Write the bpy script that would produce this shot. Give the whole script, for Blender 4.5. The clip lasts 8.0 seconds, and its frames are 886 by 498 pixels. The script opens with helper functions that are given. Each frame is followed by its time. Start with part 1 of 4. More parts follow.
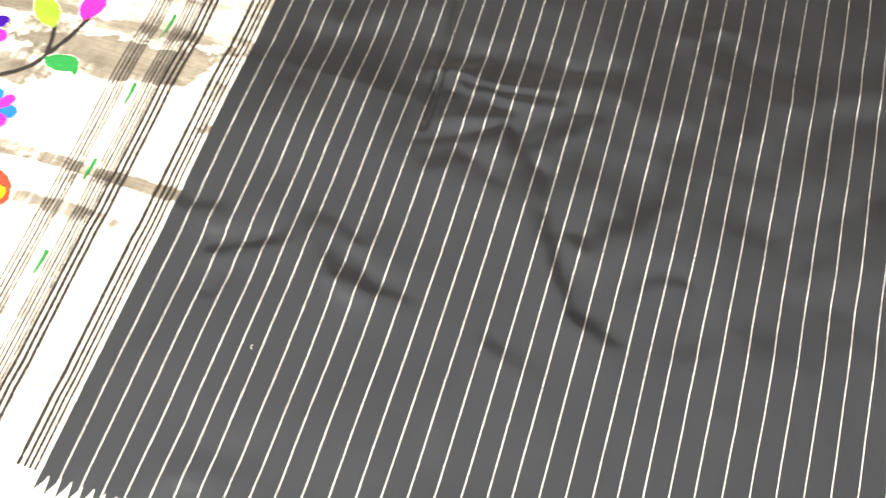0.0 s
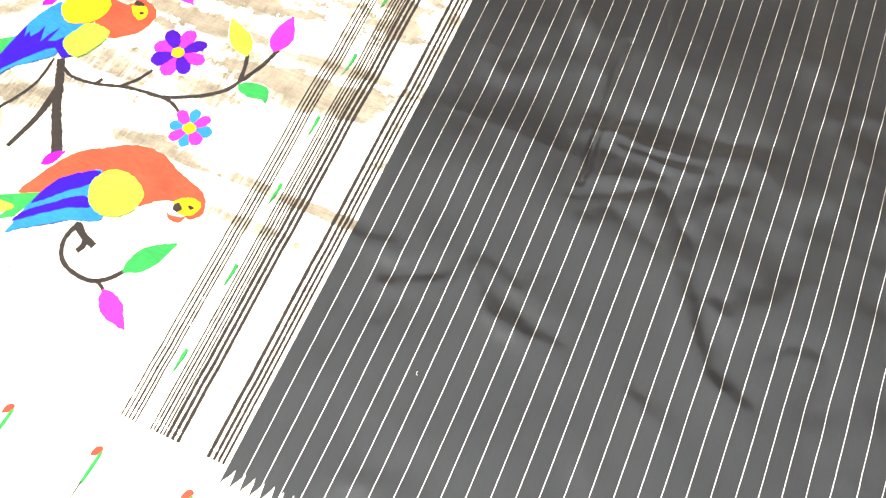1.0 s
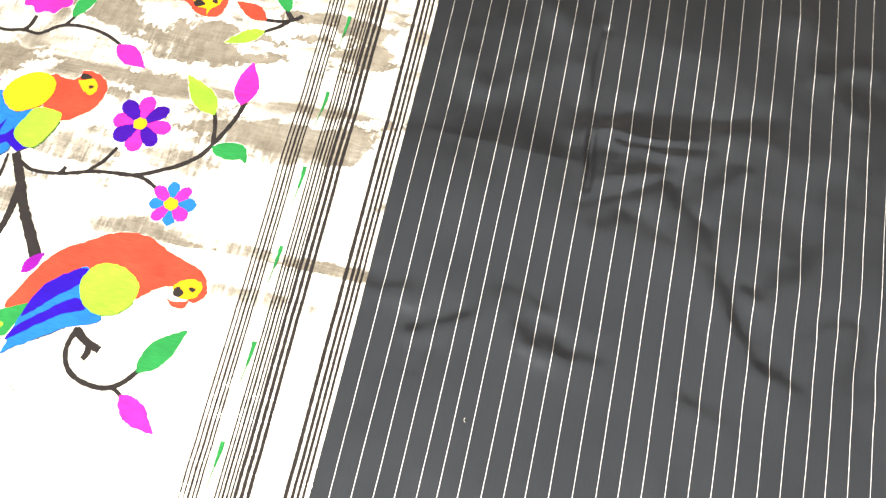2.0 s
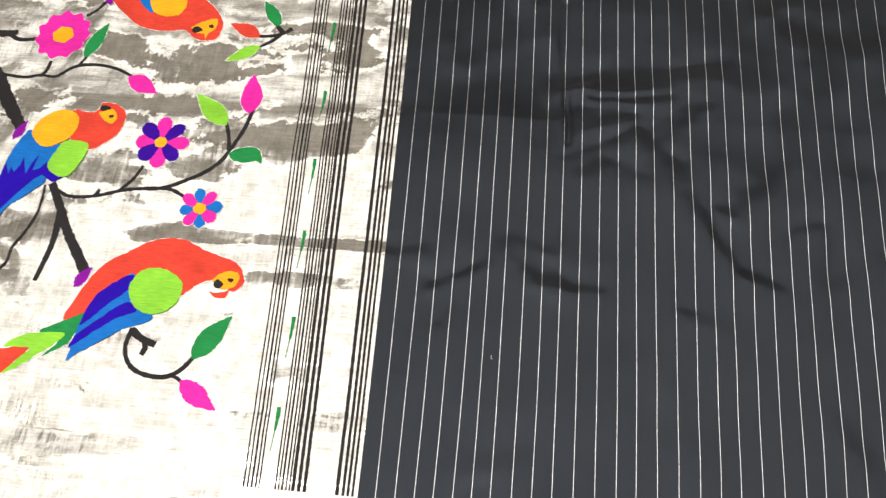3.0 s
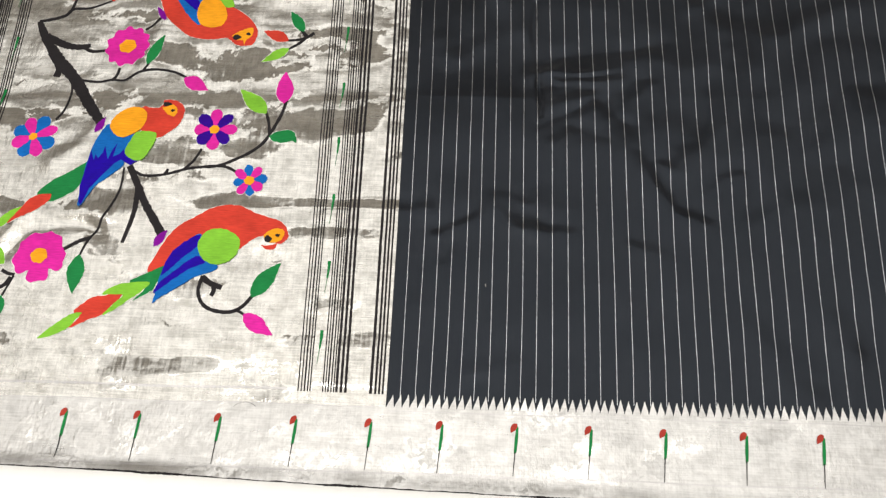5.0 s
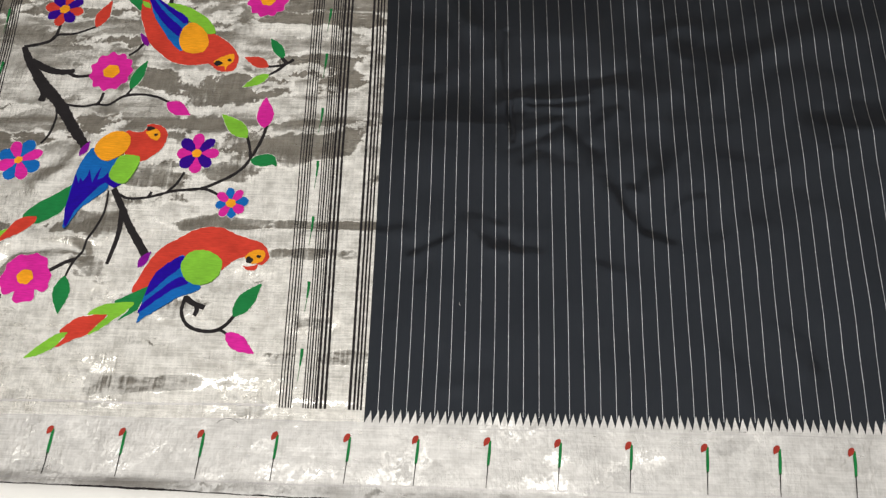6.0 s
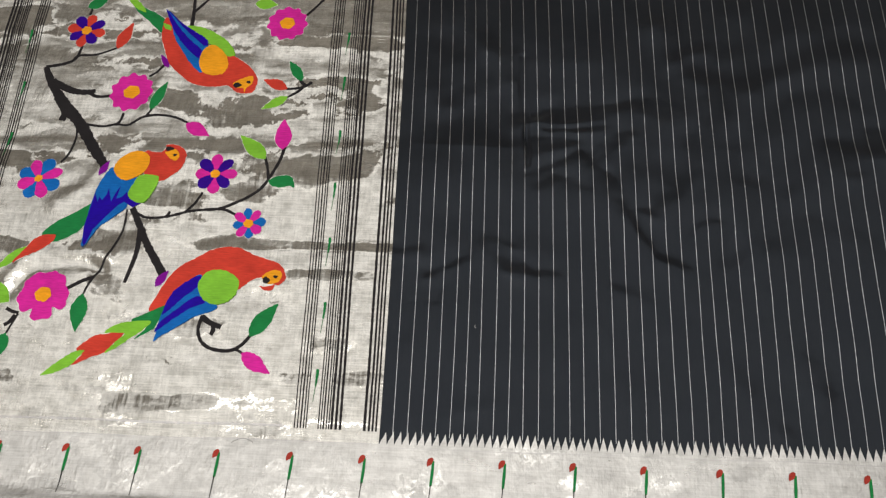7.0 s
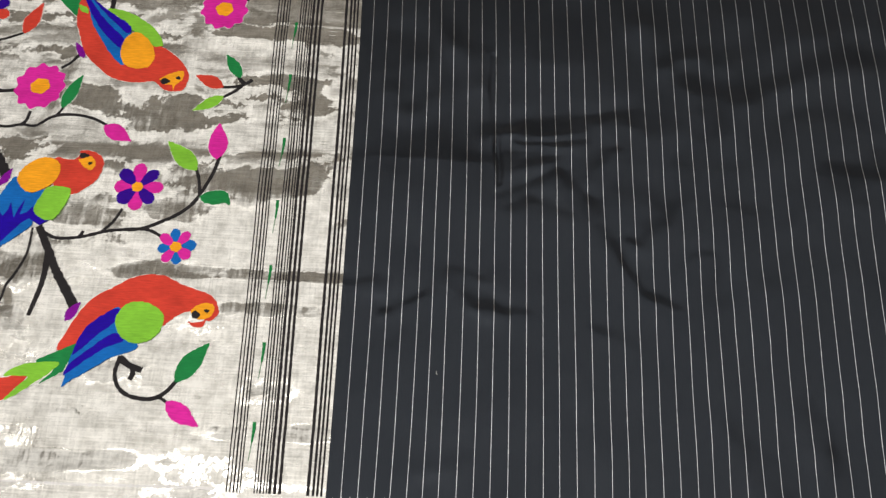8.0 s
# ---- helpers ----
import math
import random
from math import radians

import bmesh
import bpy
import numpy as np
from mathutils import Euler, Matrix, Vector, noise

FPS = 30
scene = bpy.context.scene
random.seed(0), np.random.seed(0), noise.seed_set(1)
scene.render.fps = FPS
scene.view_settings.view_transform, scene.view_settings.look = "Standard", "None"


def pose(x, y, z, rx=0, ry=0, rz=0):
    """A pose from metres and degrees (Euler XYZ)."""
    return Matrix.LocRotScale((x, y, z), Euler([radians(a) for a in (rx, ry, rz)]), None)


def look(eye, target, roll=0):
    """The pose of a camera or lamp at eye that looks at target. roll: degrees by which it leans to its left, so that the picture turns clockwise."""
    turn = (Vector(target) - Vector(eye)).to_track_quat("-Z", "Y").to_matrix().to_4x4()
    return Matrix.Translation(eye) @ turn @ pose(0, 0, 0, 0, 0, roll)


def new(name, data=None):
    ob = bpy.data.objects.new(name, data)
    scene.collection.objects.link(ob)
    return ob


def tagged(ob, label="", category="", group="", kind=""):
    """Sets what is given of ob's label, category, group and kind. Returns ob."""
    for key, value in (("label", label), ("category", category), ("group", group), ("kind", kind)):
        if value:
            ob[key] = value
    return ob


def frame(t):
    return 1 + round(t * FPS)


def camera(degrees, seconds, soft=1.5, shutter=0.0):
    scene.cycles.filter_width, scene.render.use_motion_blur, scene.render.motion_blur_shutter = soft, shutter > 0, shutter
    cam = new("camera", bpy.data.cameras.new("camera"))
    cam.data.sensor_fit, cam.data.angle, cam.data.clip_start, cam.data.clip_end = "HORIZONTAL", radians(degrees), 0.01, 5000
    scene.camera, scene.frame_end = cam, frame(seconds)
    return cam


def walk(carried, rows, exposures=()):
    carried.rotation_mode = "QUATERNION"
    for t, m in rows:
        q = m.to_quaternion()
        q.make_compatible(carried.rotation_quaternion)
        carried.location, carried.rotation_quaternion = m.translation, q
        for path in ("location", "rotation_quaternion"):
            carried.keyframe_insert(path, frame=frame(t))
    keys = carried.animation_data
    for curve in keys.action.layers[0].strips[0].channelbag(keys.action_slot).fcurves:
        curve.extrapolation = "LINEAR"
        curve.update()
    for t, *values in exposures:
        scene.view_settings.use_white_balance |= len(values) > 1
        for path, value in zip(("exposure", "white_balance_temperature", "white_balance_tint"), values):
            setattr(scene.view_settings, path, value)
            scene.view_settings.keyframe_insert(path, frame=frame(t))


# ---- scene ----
cam = camera(54.94, 8.0, soft=1.3, shutter=0.22)
PATH = [
    (0, (0.4113, -0.0178, 0.8105), (0.1300, 0.7643, -0.9866), -1.32),
    (0.5, (0.3312, -0.0462, 0.8928), (-0.0300, 0.7282, -0.8933), -1.95),
    (1, (0.2794, -0.0491, 0.9143), (-0.0737, 0.6822, -0.8915), -1.04),
    (1.5, (0.2226, 0.0262, 0.9186), (-0.0605, 0.6475, -0.9400), -4.59),
    (1.7, (0.1762, 0.0302, 0.9154), (-0.0501, 0.6809, -0.9409), -2.04),
    (2.8, (0.1672, -0.0519, 0.9746), (-0.0013, 0.6436, -0.8715), -7.23),
    (3, (0.1643, -0.0888, 0.9967), (-0.0171, 0.6402, -0.8353), -8.70),
    (3.5, (0.1635, -0.1758, 1.0753), (-0.0840, 0.6316, -0.7156), -10.76),
    (4, (0.1454, -0.2212, 1.1203), (-0.0901, 0.5786, -0.6756), -10.01),
    (4.5, (0.1533, -0.2334, 1.1710), (-0.0485, 0.4949, -0.6591), -10.81),
    (4.7, (0.1750, -0.2393, 1.2007), (-0.0232, 0.4657, -0.6388), -11.92),
    (5.8, (0.2059, -0.2501, 1.2920), (0.0672, 0.4661, -0.5487), -8.73),
    (6, (0.2007, -0.2438, 1.2979), (0.0671, 0.4795, -0.5404), -8.08),
    (6.5, (0.1922, -0.2507, 1.3093), (0.0360, 0.5130, -0.5107), -8.65),
    (7, (0.1817, -0.2466, 1.3065), (0.0370, 0.5225, -0.5122), -7.61),
    (7.5, (0.1796, -0.2166, 1.2673), (0.0680, 0.5471, -0.5561), -5.48),
    (8, (0.1593, -0.0809, 1.1810), (0.1226, 0.6098, -0.6743), 0.28),
]
EXPOSURES = [(0.0, 2.08, 7500, 10), (0.5, 2.42, 7500, 10), (1.0, 2.42, 7500, 10), (1.7, 2.22, 7400, 10), (2.8, 1.02, 6750, 10), (3.5, 0.73, 6450, 10), (4.5, 0.60, 6450, 10), (6.0, 0.09, 6450, 10), (7.0, 0.02, 6450, 10), (8.0, 0.21, 6450, 10)]
walk(cam, [(t, look(eye, target, roll)) for t, eye, target, roll in PATH], EXPOSURES)

# ---- light ----
world = bpy.data.worlds.new("world")
scene.world = world
world.use_nodes = True
world.node_tree.nodes["Background"].inputs[0].default_value = (0.9, 0.95, 1.0, 1)
world.node_tree.nodes["Background"].inputs[1].default_value = 0.05

# Added, unseen key lamp, set back so its mirror image misses the zari.
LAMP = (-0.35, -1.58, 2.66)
lamp_data = bpy.data.lights.new("added_key_lamp", "AREA")
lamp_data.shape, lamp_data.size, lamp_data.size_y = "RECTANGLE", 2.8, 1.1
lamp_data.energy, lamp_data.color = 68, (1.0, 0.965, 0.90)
lamp = new("added_key_lamp", lamp_data)
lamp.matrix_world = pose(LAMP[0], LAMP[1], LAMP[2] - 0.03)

# added fill: a wide unseen ceiling panel for zari and silk to reflect
FILL_PANEL = (0.10, 0.79, 6.2, 2.98)
fill_data = bpy.data.lights.new("fill_lamp", "AREA")
fill_data.shape, fill_data.size, fill_data.size_y = "RECTANGLE", FILL_PANEL[2], FILL_PANEL[3]
fill_data.energy, fill_data.color = 43.5, (1.0, 0.97, 0.92)
fill_lamp = new("fill_lamp", fill_data)
fill_lamp.matrix_world = pose(FILL_PANEL[0], FILL_PANEL[1], 2.70)


# ---- materials ----
def nodes_of(name):
    m = bpy.data.materials.new(name)
    m.use_nodes = True
    return m, m.node_tree.nodes, m.node_tree.links, m.node_tree.nodes["Principled BSDF"]


def noise_node(nd, ln, scale, detail=3.0, rough=0.55, seed=0.0):
    """A noise that runs in metres of the object, stretched by scale."""
    co = nd.new("ShaderNodeTexCoord")
    mp = nd.new("ShaderNodeMapping")
    mp.inputs["Scale"].default_value = scale
    mp.inputs["Location"].default_value = (seed, seed * 0.7, seed * 0.3)
    tx = nd.new("ShaderNodeTexNoise")
    tx.inputs["Scale"].default_value, tx.inputs["Detail"].default_value, tx.inputs["Roughness"].default_value = 1.0, detail, rough
    ln.new(co.outputs["Object"], mp.inputs[0])
    ln.new(mp.outputs[0], tx.inputs["Vector"])
    return tx.outputs[0]


def ramp(nd, ln, src, stops):
    r = nd.new("ShaderNodeValToRGB")
    while len(r.color_ramp.elements) < len(stops):
        r.color_ramp.elements.new(0.5)
    for e, (p, c) in zip(r.color_ramp.elements, stops):
        e.position, e.color = p, (*c, 1)
    ln.new(src, r.inputs[0])
    return r.outputs[0]


def math_node(nd, ln, op, a, b):
    n = nd.new("ShaderNodeMath")
    n.operation = op
    n.inputs[2].default_value = 0.03
    for i, v in enumerate((a, b)):
        if isinstance(v, (int, float)):
            n.inputs[i].default_value = v
        else:
            ln.new(v, n.inputs[i])
    return n.outputs[0]


def bump(nd, ln, src, strength, distance, before=None):
    b = nd.new("ShaderNodeBump")
    b.inputs["Strength"].default_value, b.inputs["Distance"].default_value = strength, distance
    ln.new(src, b.inputs["Height"])
    if before:
        ln.new(before, b.inputs["Normal"])
    return b.outputs[0]


def folded(nd, ln, scale, feather, seed):
    """Crumpled facets: a noise bent at its middle, its rows shifted thread by thread."""
    co = nd.new("ShaderNodeTexCoord")
    cut = nd.new("ShaderNodeSeparateXYZ")
    join = nd.new("ShaderNodeCombineXYZ")
    ln.new(co.outputs["Object"], cut.inputs[0])
    ln.new(math_node(nd, ln, "MULTIPLY", cut.outputs[0], scale[0]), join.inputs[0])
    ln.new(math_node(nd, ln, "MULTIPLY", math_node(nd, ln, "ADD", cut.outputs[1], feather), scale[1]), join.inputs[1])
    join.inputs[2].default_value = seed
    tx = nd.new("ShaderNodeTexNoise")
    tx.inputs["Scale"].default_value, tx.inputs["Detail"].default_value, tx.inputs["Roughness"].default_value = 1.0, 1.5, 0.45
    ln.new(join.outputs[0], tx.inputs["Vector"])
    low = math_node(nd, ln, "SUBTRACT", tx.outputs[0], 0.5)
    return math_node(nd, ln, "SMOOTH_MAX", low, math_node(nd, ln, "MULTIPLY", low, -0.45))


def crushed_normal(nd, ln, amount, sx, sy):
    """The normal of thread pressed flat in ragged patches: tipped back inside them, forward along their rims."""
    co = nd.new("ShaderNodeTexCoord")
    cut = nd.new("ShaderNodeSeparateXYZ")
    ln.new(co.outputs["Object"], cut.inputs[0])
    join = nd.new("ShaderNodeCombineXYZ")
    lumps = math_node(nd, ln, "MULTIPLY", math_node(nd, ln, "SUBTRACT", noise_node(nd, ln, (55, 60, 1), 4, 0.6, 51), 0.5), 0.035)
    comb = math_node(nd, ln, "MULTIPLY", math_node(nd, ln, "SUBTRACT", noise_node(nd, ln, (240, 45, 1), 2, 0.5, 53), 0.5), 0.012)
    shift = math_node(nd, ln, "ADD", lumps, comb)
    ln.new(math_node(nd, ln, "MULTIPLY", math_node(nd, ln, "ADD", cut.outputs[0], lumps), sx), join.inputs[0])
    ln.new(math_node(nd, ln, "MULTIPLY", math_node(nd, ln, "ADD", cut.outputs[1], shift), sy), join.inputs[1])
    join.inputs[2].default_value = 7.3
    tx = nd.new("ShaderNodeTexNoise")
    tx.inputs["Scale"].default_value, tx.inputs["Detail"].default_value, tx.inputs["Roughness"].default_value = 1.0, 5.0, 0.60
    ln.new(join.outputs[0], tx.inputs["Vector"])

    pressed = nd.new("ShaderNodeAttribute")
    pressed.attribute_name = "pressed"
    flat = math_node(nd, ln, "ADD", tx.outputs[0], math_node(nd, ln, "MULTIPLY", pressed.outputs["Fac"], 0.20))

    def band(lo, hi, to_lo, to_hi):
        r = nd.new("ShaderNodeMapRange")
        r.interpolation_type = "SMOOTHSTEP"
        ln.new(flat, r.inputs["Value"])
        for key, v in (("From Min", lo), ("From Max", hi), ("To Min", to_lo), ("To Max", to_hi)):
            r.inputs[key].default_value = v
        return r.outputs["Result"]

    streaks = nd.new("ShaderNodeMapRange")
    ln.new(noise_node(nd, ln, (130, 11, 1), 4, 0.7, 57), streaks.inputs["Value"])
    for key, v in (("From Min", 0.3), ("From Max", 0.7), ("To Min", 0.35), ("To Max", 1.45)):
        streaks.inputs[key].default_value = v
    inside = math_node(nd, ln, "MULTIPLY", band(0.590, 0.635, 0.0, amount), streaks.outputs[0])
    lip = math_node(nd, ln, "MULTIPLY", band(0.520, 0.590, 0.0, 1.0), band(0.590, 0.620, -amount * 1.35, 0.0))
    tip = nd.new("ShaderNodeCombineXYZ")
    ln.new(math_node(nd, ln, "ADD", inside, lip), tip.inputs[1])
    geo = nd.new("ShaderNodeNewGeometry")
    add = nd.new("ShaderNodeVectorMath")
    ln.new(geo.outputs["Normal"], add.inputs[0])
    ln.new(tip.outputs[0], add.inputs[1])
    unit = nd.new("ShaderNodeVectorMath")
    unit.operation = "NORMALIZE"
    ln.new(add.outputs[0], unit.inputs[0])
    return unit.outputs[0]


def zari(name, light, dark, rough, streak=1.0, grit_depth=0.0005, crushed=0.0, patch_size=(6.0, 17.0)):
    """Woven silver thread: metal with weft streaks and a faint warp."""
    m, nd, ln, bs = nodes_of(name)
    weft = noise_node(nd, ln, (14, 420, 1), 3, 0.6)
    warp = noise_node(nd, ln, (380, 22, 1), 2, 0.6, 5)
    patch = noise_node(nd, ln, (9, 26, 1), 4, 0.6, 9)
    feather = math_node(nd, ln, "MULTIPLY", math_node(nd, ln, "SUBTRACT", noise_node(nd, ln, (110, 20, 1), 4, 0.65, 21), 0.5), 0.014)
    crush = folded(nd, ln, (3.6, 9.0, 1), feather, 13)
    fine = folded(nd, ln, (8, 27, 1), feather, 31)
    thread = math_node(nd, ln, "ADD", weft, math_node(nd, ln, "MULTIPLY", warp, 0.6))
    grit = noise_node(nd, ln, (190, 75, 1), 4, 0.7, 41)
    worn = nd.new("ShaderNodeMapRange")
    ln.new(noise_node(nd, ln, (15, 13, 1), 4, 0.7, 43), worn.inputs["Value"])
    worn.inputs["From Min"].default_value, worn.inputs["From Max"].default_value = 0.44, 0.60
    crackle = math_node(nd, ln, "MULTIPLY", grit, worn.outputs[0])
    mottle = math_node(nd, ln, "MULTIPLY", math_node(nd, ln, "SUBTRACT", noise_node(nd, ln, (38, 46, 1), 5, 0.68, 17), 0.5), 0.75)
    col = ramp(nd, ln, math_node(nd, ln, "ADD", math_node(nd, ln, "ADD", math_node(nd, ln, "MULTIPLY", thread, 0.42), 0.17), mottle), [(0.28, dark), (0.62, light)])
    ln.new(col, bs.inputs["Base Color"])
    bs.inputs["Metallic"].default_value = 0.93
    r = nd.new("ShaderNodeMapRange")
    ln.new(patch, r.inputs["Value"])
    r.inputs["From Min"].default_value, r.inputs["From Max"].default_value = 0.3, 0.7
    r.inputs["To Min"].default_value, r.inputs["To Max"].default_value = rough - 0.09, rough + 0.09
    ln.new(r.outputs[0], bs.inputs["Roughness"])
    b = bump(nd, ln, crush, streak, 0.015, crushed_normal(nd, ln, crushed, *patch_size) if crushed else None)
    b = bump(nd, ln, fine, streak, 0.0026, b)
    b = bump(nd, ln, crackle, streak * 0.9, grit_depth, b)
    b = bump(nd, ln, thread, 0.30, 0.0003, b)
    ln.new(b, bs.inputs["Normal"])
    return m


def silk(name, colour, rough=0.6, sheen=0.0, vary=0.20):
    """Coloured silk thread with fine rows of weave."""
    m, nd, ln, bs = nodes_of(name)
    weave = noise_node(nd, ln, (60, 500, 1), 2, 0.6)
    tone = noise_node(nd, ln, (22, 30, 1), 5, 0.65, 3)
    mix = math_node(nd, ln, "ADD", math_node(nd, ln, "MULTIPLY", weave, 0.5), math_node(nd, ln, "MULTIPLY", tone, 0.5))
    lo = tuple(c * (1 - vary) for c in colour)
    hi = tuple(min(1, c * (1 + vary)) for c in colour)
    ln.new(ramp(nd, ln, mix, [(0.35, lo), (0.65, hi)]), bs.inputs["Base Color"])
    bs.inputs["Roughness"].default_value = rough
    bs.inputs["Specular IOR Level"].default_value = 0.09
    bs.inputs["Sheen Weight"].default_value = sheen
    ln.new(bump(nd, ln, weave, 0.35, 0.0004), bs.inputs["Normal"])
    return m


def black_silk():
    """Dense black silk with a soft sheen that shows every crease."""
    m, nd, ln, bs = nodes_of("black_silk")
    weave = noise_node(nd, ln, (500, 90, 1), 2, 0.6)
    cloud = noise_node(nd, ln, (11, 14, 1), 4, 0.6, 2)
    crush = noise_node(nd, ln, (17, 21, 1), 2, 0.5, 6)
    mix = math_node(nd, ln, "ADD", math_node(nd, ln, "MULTIPLY", weave, 0.35), math_node(nd, ln, "MULTIPLY", cloud, 0.65))
    ln.new(ramp(nd, ln, mix, [(0.3, (0.0056, 0.0060, 0.0078)), (0.7, (0.0100, 0.0106, 0.0132))]), bs.inputs["Base Color"])
    r = nd.new("ShaderNodeMapRange")
    ln.new(cloud, r.inputs["Value"])
    r.inputs["From Min"].default_value, r.inputs["From Max"].default_value = 0.3, 0.7
    r.inputs["To Min"].default_value, r.inputs["To Max"].default_value = 0.31, 0.41
    ln.new(r.outputs[0], bs.inputs["Roughness"])
    bs.inputs["Specular IOR Level"].default_value = 0.38
    bs.inputs["Specular Tint"].default_value = (0.70, 0.82, 1.0, 1)
    b = bump(nd, ln, crush, 0.3, 0.0030)
    ln.new(bump(nd, ln, weave, 0.3, 0.0004, b), bs.inputs["Normal"])
    return m


def plain(name, colour, rough, scale=(3, 3, 3), vary=0.06, relief=0.002):
    m, nd, ln, bs = nodes_of(name)
    n1 = noise_node(nd, ln, scale, 5, 0.6)
    n2 = noise_node(nd, ln, tuple(s * 60 for s in scale), 2, 0.6, 4)
    mix = math_node(nd, ln, "ADD", math_node(nd, ln, "MULTIPLY", n1, 0.6), math_node(nd, ln, "MULTIPLY", n2, 0.4))
    ln.new(ramp(nd, ln, mix, [(0.3, tuple(c * (1 - vary) for c in colour)), (0.7, tuple(min(1, c * (1 + vary)) for c in colour))]), bs.inputs["Base Color"])
    bs.inputs["Roughness"].default_value = rough
    ln.new(bump(nd, ln, n2, 0.3, relief), bs.inputs["Normal"])
    return m


ZARI = zari("silver_zari", (0.775, 0.765, 0.735), (0.40, 0.39, 0.36), 0.23, crushed=0.19)
BORDER_ZARI = zari("border_zari", (0.71, 0.705, 0.695), (0.47, 0.465, 0.455), 0.34, 0.7, 0.0016, 0.09, (13.0, 15.0))
STRIPE_ZARI = zari("stripe_zari", (0.88, 0.92, 0.97), (0.72, 0.75, 0.80), 0.27, 0.45)
WHITE = silk("white_thread", (0.76, 0.75, 0.72))
GREY_ZARI = zari("grey_zari", (0.66, 0.65, 0.65), (0.50, 0.49, 0.50), 0.48, 0.5)
BLACK_SILK = black_silk()
BLACK = silk("black_thread", (0.020, 0.018, 0.020), 0.6)
RED = silk("red_silk", (0.55, 0.048, 0.030))
DARK_RED = silk("dark_red_silk", (0.34, 0.040, 0.028))
GREEN = silk("green_silk", (0.012, 0.185, 0.050))
LIME = silk("lime_silk", (0.200, 0.480, 0.040))
YELLOW = silk("yellow_silk", (0.80, 0.330, 0.015))
BLUE = silk("blue_silk", (0.006, 0.120, 0.430))
DARKBLUE = silk("dark_blue_silk", (0.014, 0.001, 0.300))
PURPLEBLUE = silk("violet_silk", (0.028, 0.001, 0.230))
MAGENTA = silk("magenta_silk", (0.600, 0.020, 0.300))
PURPLE = silk("purple_silk", (0.180, 0.004, 0.250))
SHEET = plain("white_cotton", (0.82, 0.82, 0.81), 0.85, (12, 12, 12), 0.03, 0.0006)
FLOOR = plain("floor_tile", (0.55, 0.53, 0.50), 0.35, (2, 2, 2))
WALL = plain("wall_paint", (0.52, 0.49, 0.45), 0.9, (1.5, 1.5, 1.5))
CEILING = plain("ceiling_paint", (0.78, 0.76, 0.725), 0.9, (1.5, 1.5, 1.5))
LAMP_BODY = plain("lamp_enamel", (0.8, 0.8, 0.8), 0.4)


# ---- the lie of the cloth ----
def smooth01(t):
    t = np.clip(t, 0.0, 1.0)
    return t * t * (3 - 2 * t)


def soft_noise(x, y, lx, ly, seed):
    """Smooth (C2) random heights from -1 to 1 on a lattice of lx by ly metres."""
    table = np.random.RandomState(seed).uniform(-1, 1, (64, 64))
    gx, gy = np.asarray(x) / lx + 17.3, np.asarray(y) / ly + 11.7
    ix, iy = np.floor(gx).astype(int), np.floor(gy).astype(int)
    fx, fy = gx - ix, gy - iy

    def weights(f):
        return ((1 - f) ** 3 / 6, (3 * f ** 3 - 6 * f * f + 4) / 6, (-3 * f ** 3 + 3 * f * f + 3 * f + 1) / 6, f ** 3 / 6)

    wx, wy = weights(fx), weights(fy)
    total = 0.0
    for a in range(4):
        for b in range(4):
            total = total + wx[a] * wy[b] * table[(ix + a) % 64, (iy + b) % 64]
    return total * 1.8


# Creases: the points of a line in metres, half width, height (negative: a valley).
CREASES = [
    ([(0.198, 0.70), (0.207, 0.569), (0.210, 0.534), (0.214, 0.500), (0.214, 0.474)], 0.0042, -0.0042),
    ([(0.187, 0.70), (0.196, 0.569), (0.201, 0.500)], 0.010, 0.0020),
    ([(0.208, 0.556), (0.229, 0.560), (0.254, 0.553), (0.291, 0.553), (0.319, 0.556), (0.346, 0.559)], 0.0065, 0.0020),
    ([(0.230, 0.516), (0.290, 0.526), (0.340, 0.540)], 0.010, 0.0012),
    ([(0.436, 0.382), (0.468, 0.434), (0.540, 0.540), (0.596, 0.628)], 0.020, 0.0022),
    ([(0.418, 0.398), (0.455, 0.470), (0.500, 0.545)], 0.016, -0.0018),
    ([(0.596, 0.640), (0.640, 0.655), (0.760, 0.700), (0.900, 0.720)], 0.024, 0.0014),
    ([(0.590, 0.680), (0.660, 0.700), (0.780, 0.745)], 0.026, -0.0016),
    ([(0.480, 0.690), (0.500, 0.707), (0.535, 0.712)], 0.014, 0.0030),
    ([(0.340, 0.180), (0.370, 0.060), (0.380, -0.010)], 0.022, 0.0022),
    ([(0.034, 0.150), (0.035, 0.205)], 0.009, -0.0012),
    ([(0.073, 0.212), (0.083, 0.240)], 0.008, -0.0010),
    ([(0.100, 0.740), (0.160, 0.680), (0.180, 0.640)], 0.020, 0.0030),
    ([(0.440, 0.760), (0.470, 0.680), (0.520, 0.640)], 0.022, 0.0030),
    ([(0.036, 0.618), (0.060, 0.588), (0.105, 0.606)], 0.016, 0.0024),
    # the pallu
    ([(-0.650, 0.195), (-0.624, 0.235), (-0.557, 0.250), (-0.490, 0.238)], 0.010, -0.0036),
    ([(-0.660, 0.222), (-0.624, 0.258), (-0.557, 0.270), (-0.480, 0.258)], 0.010, 0.0026),
    ([(-0.600, 0.360), (-0.540, 0.420), (-0.500, 0.490)], 0.016, 0.0030),
    ([(-0.480, 0.560), (-0.460, 0.640)], 0.020, 0.0026),
    ([(-0.340, 0.560), (-0.300, 0.640), (-0.290, 0.690)], 0.018, 0.0026),
]
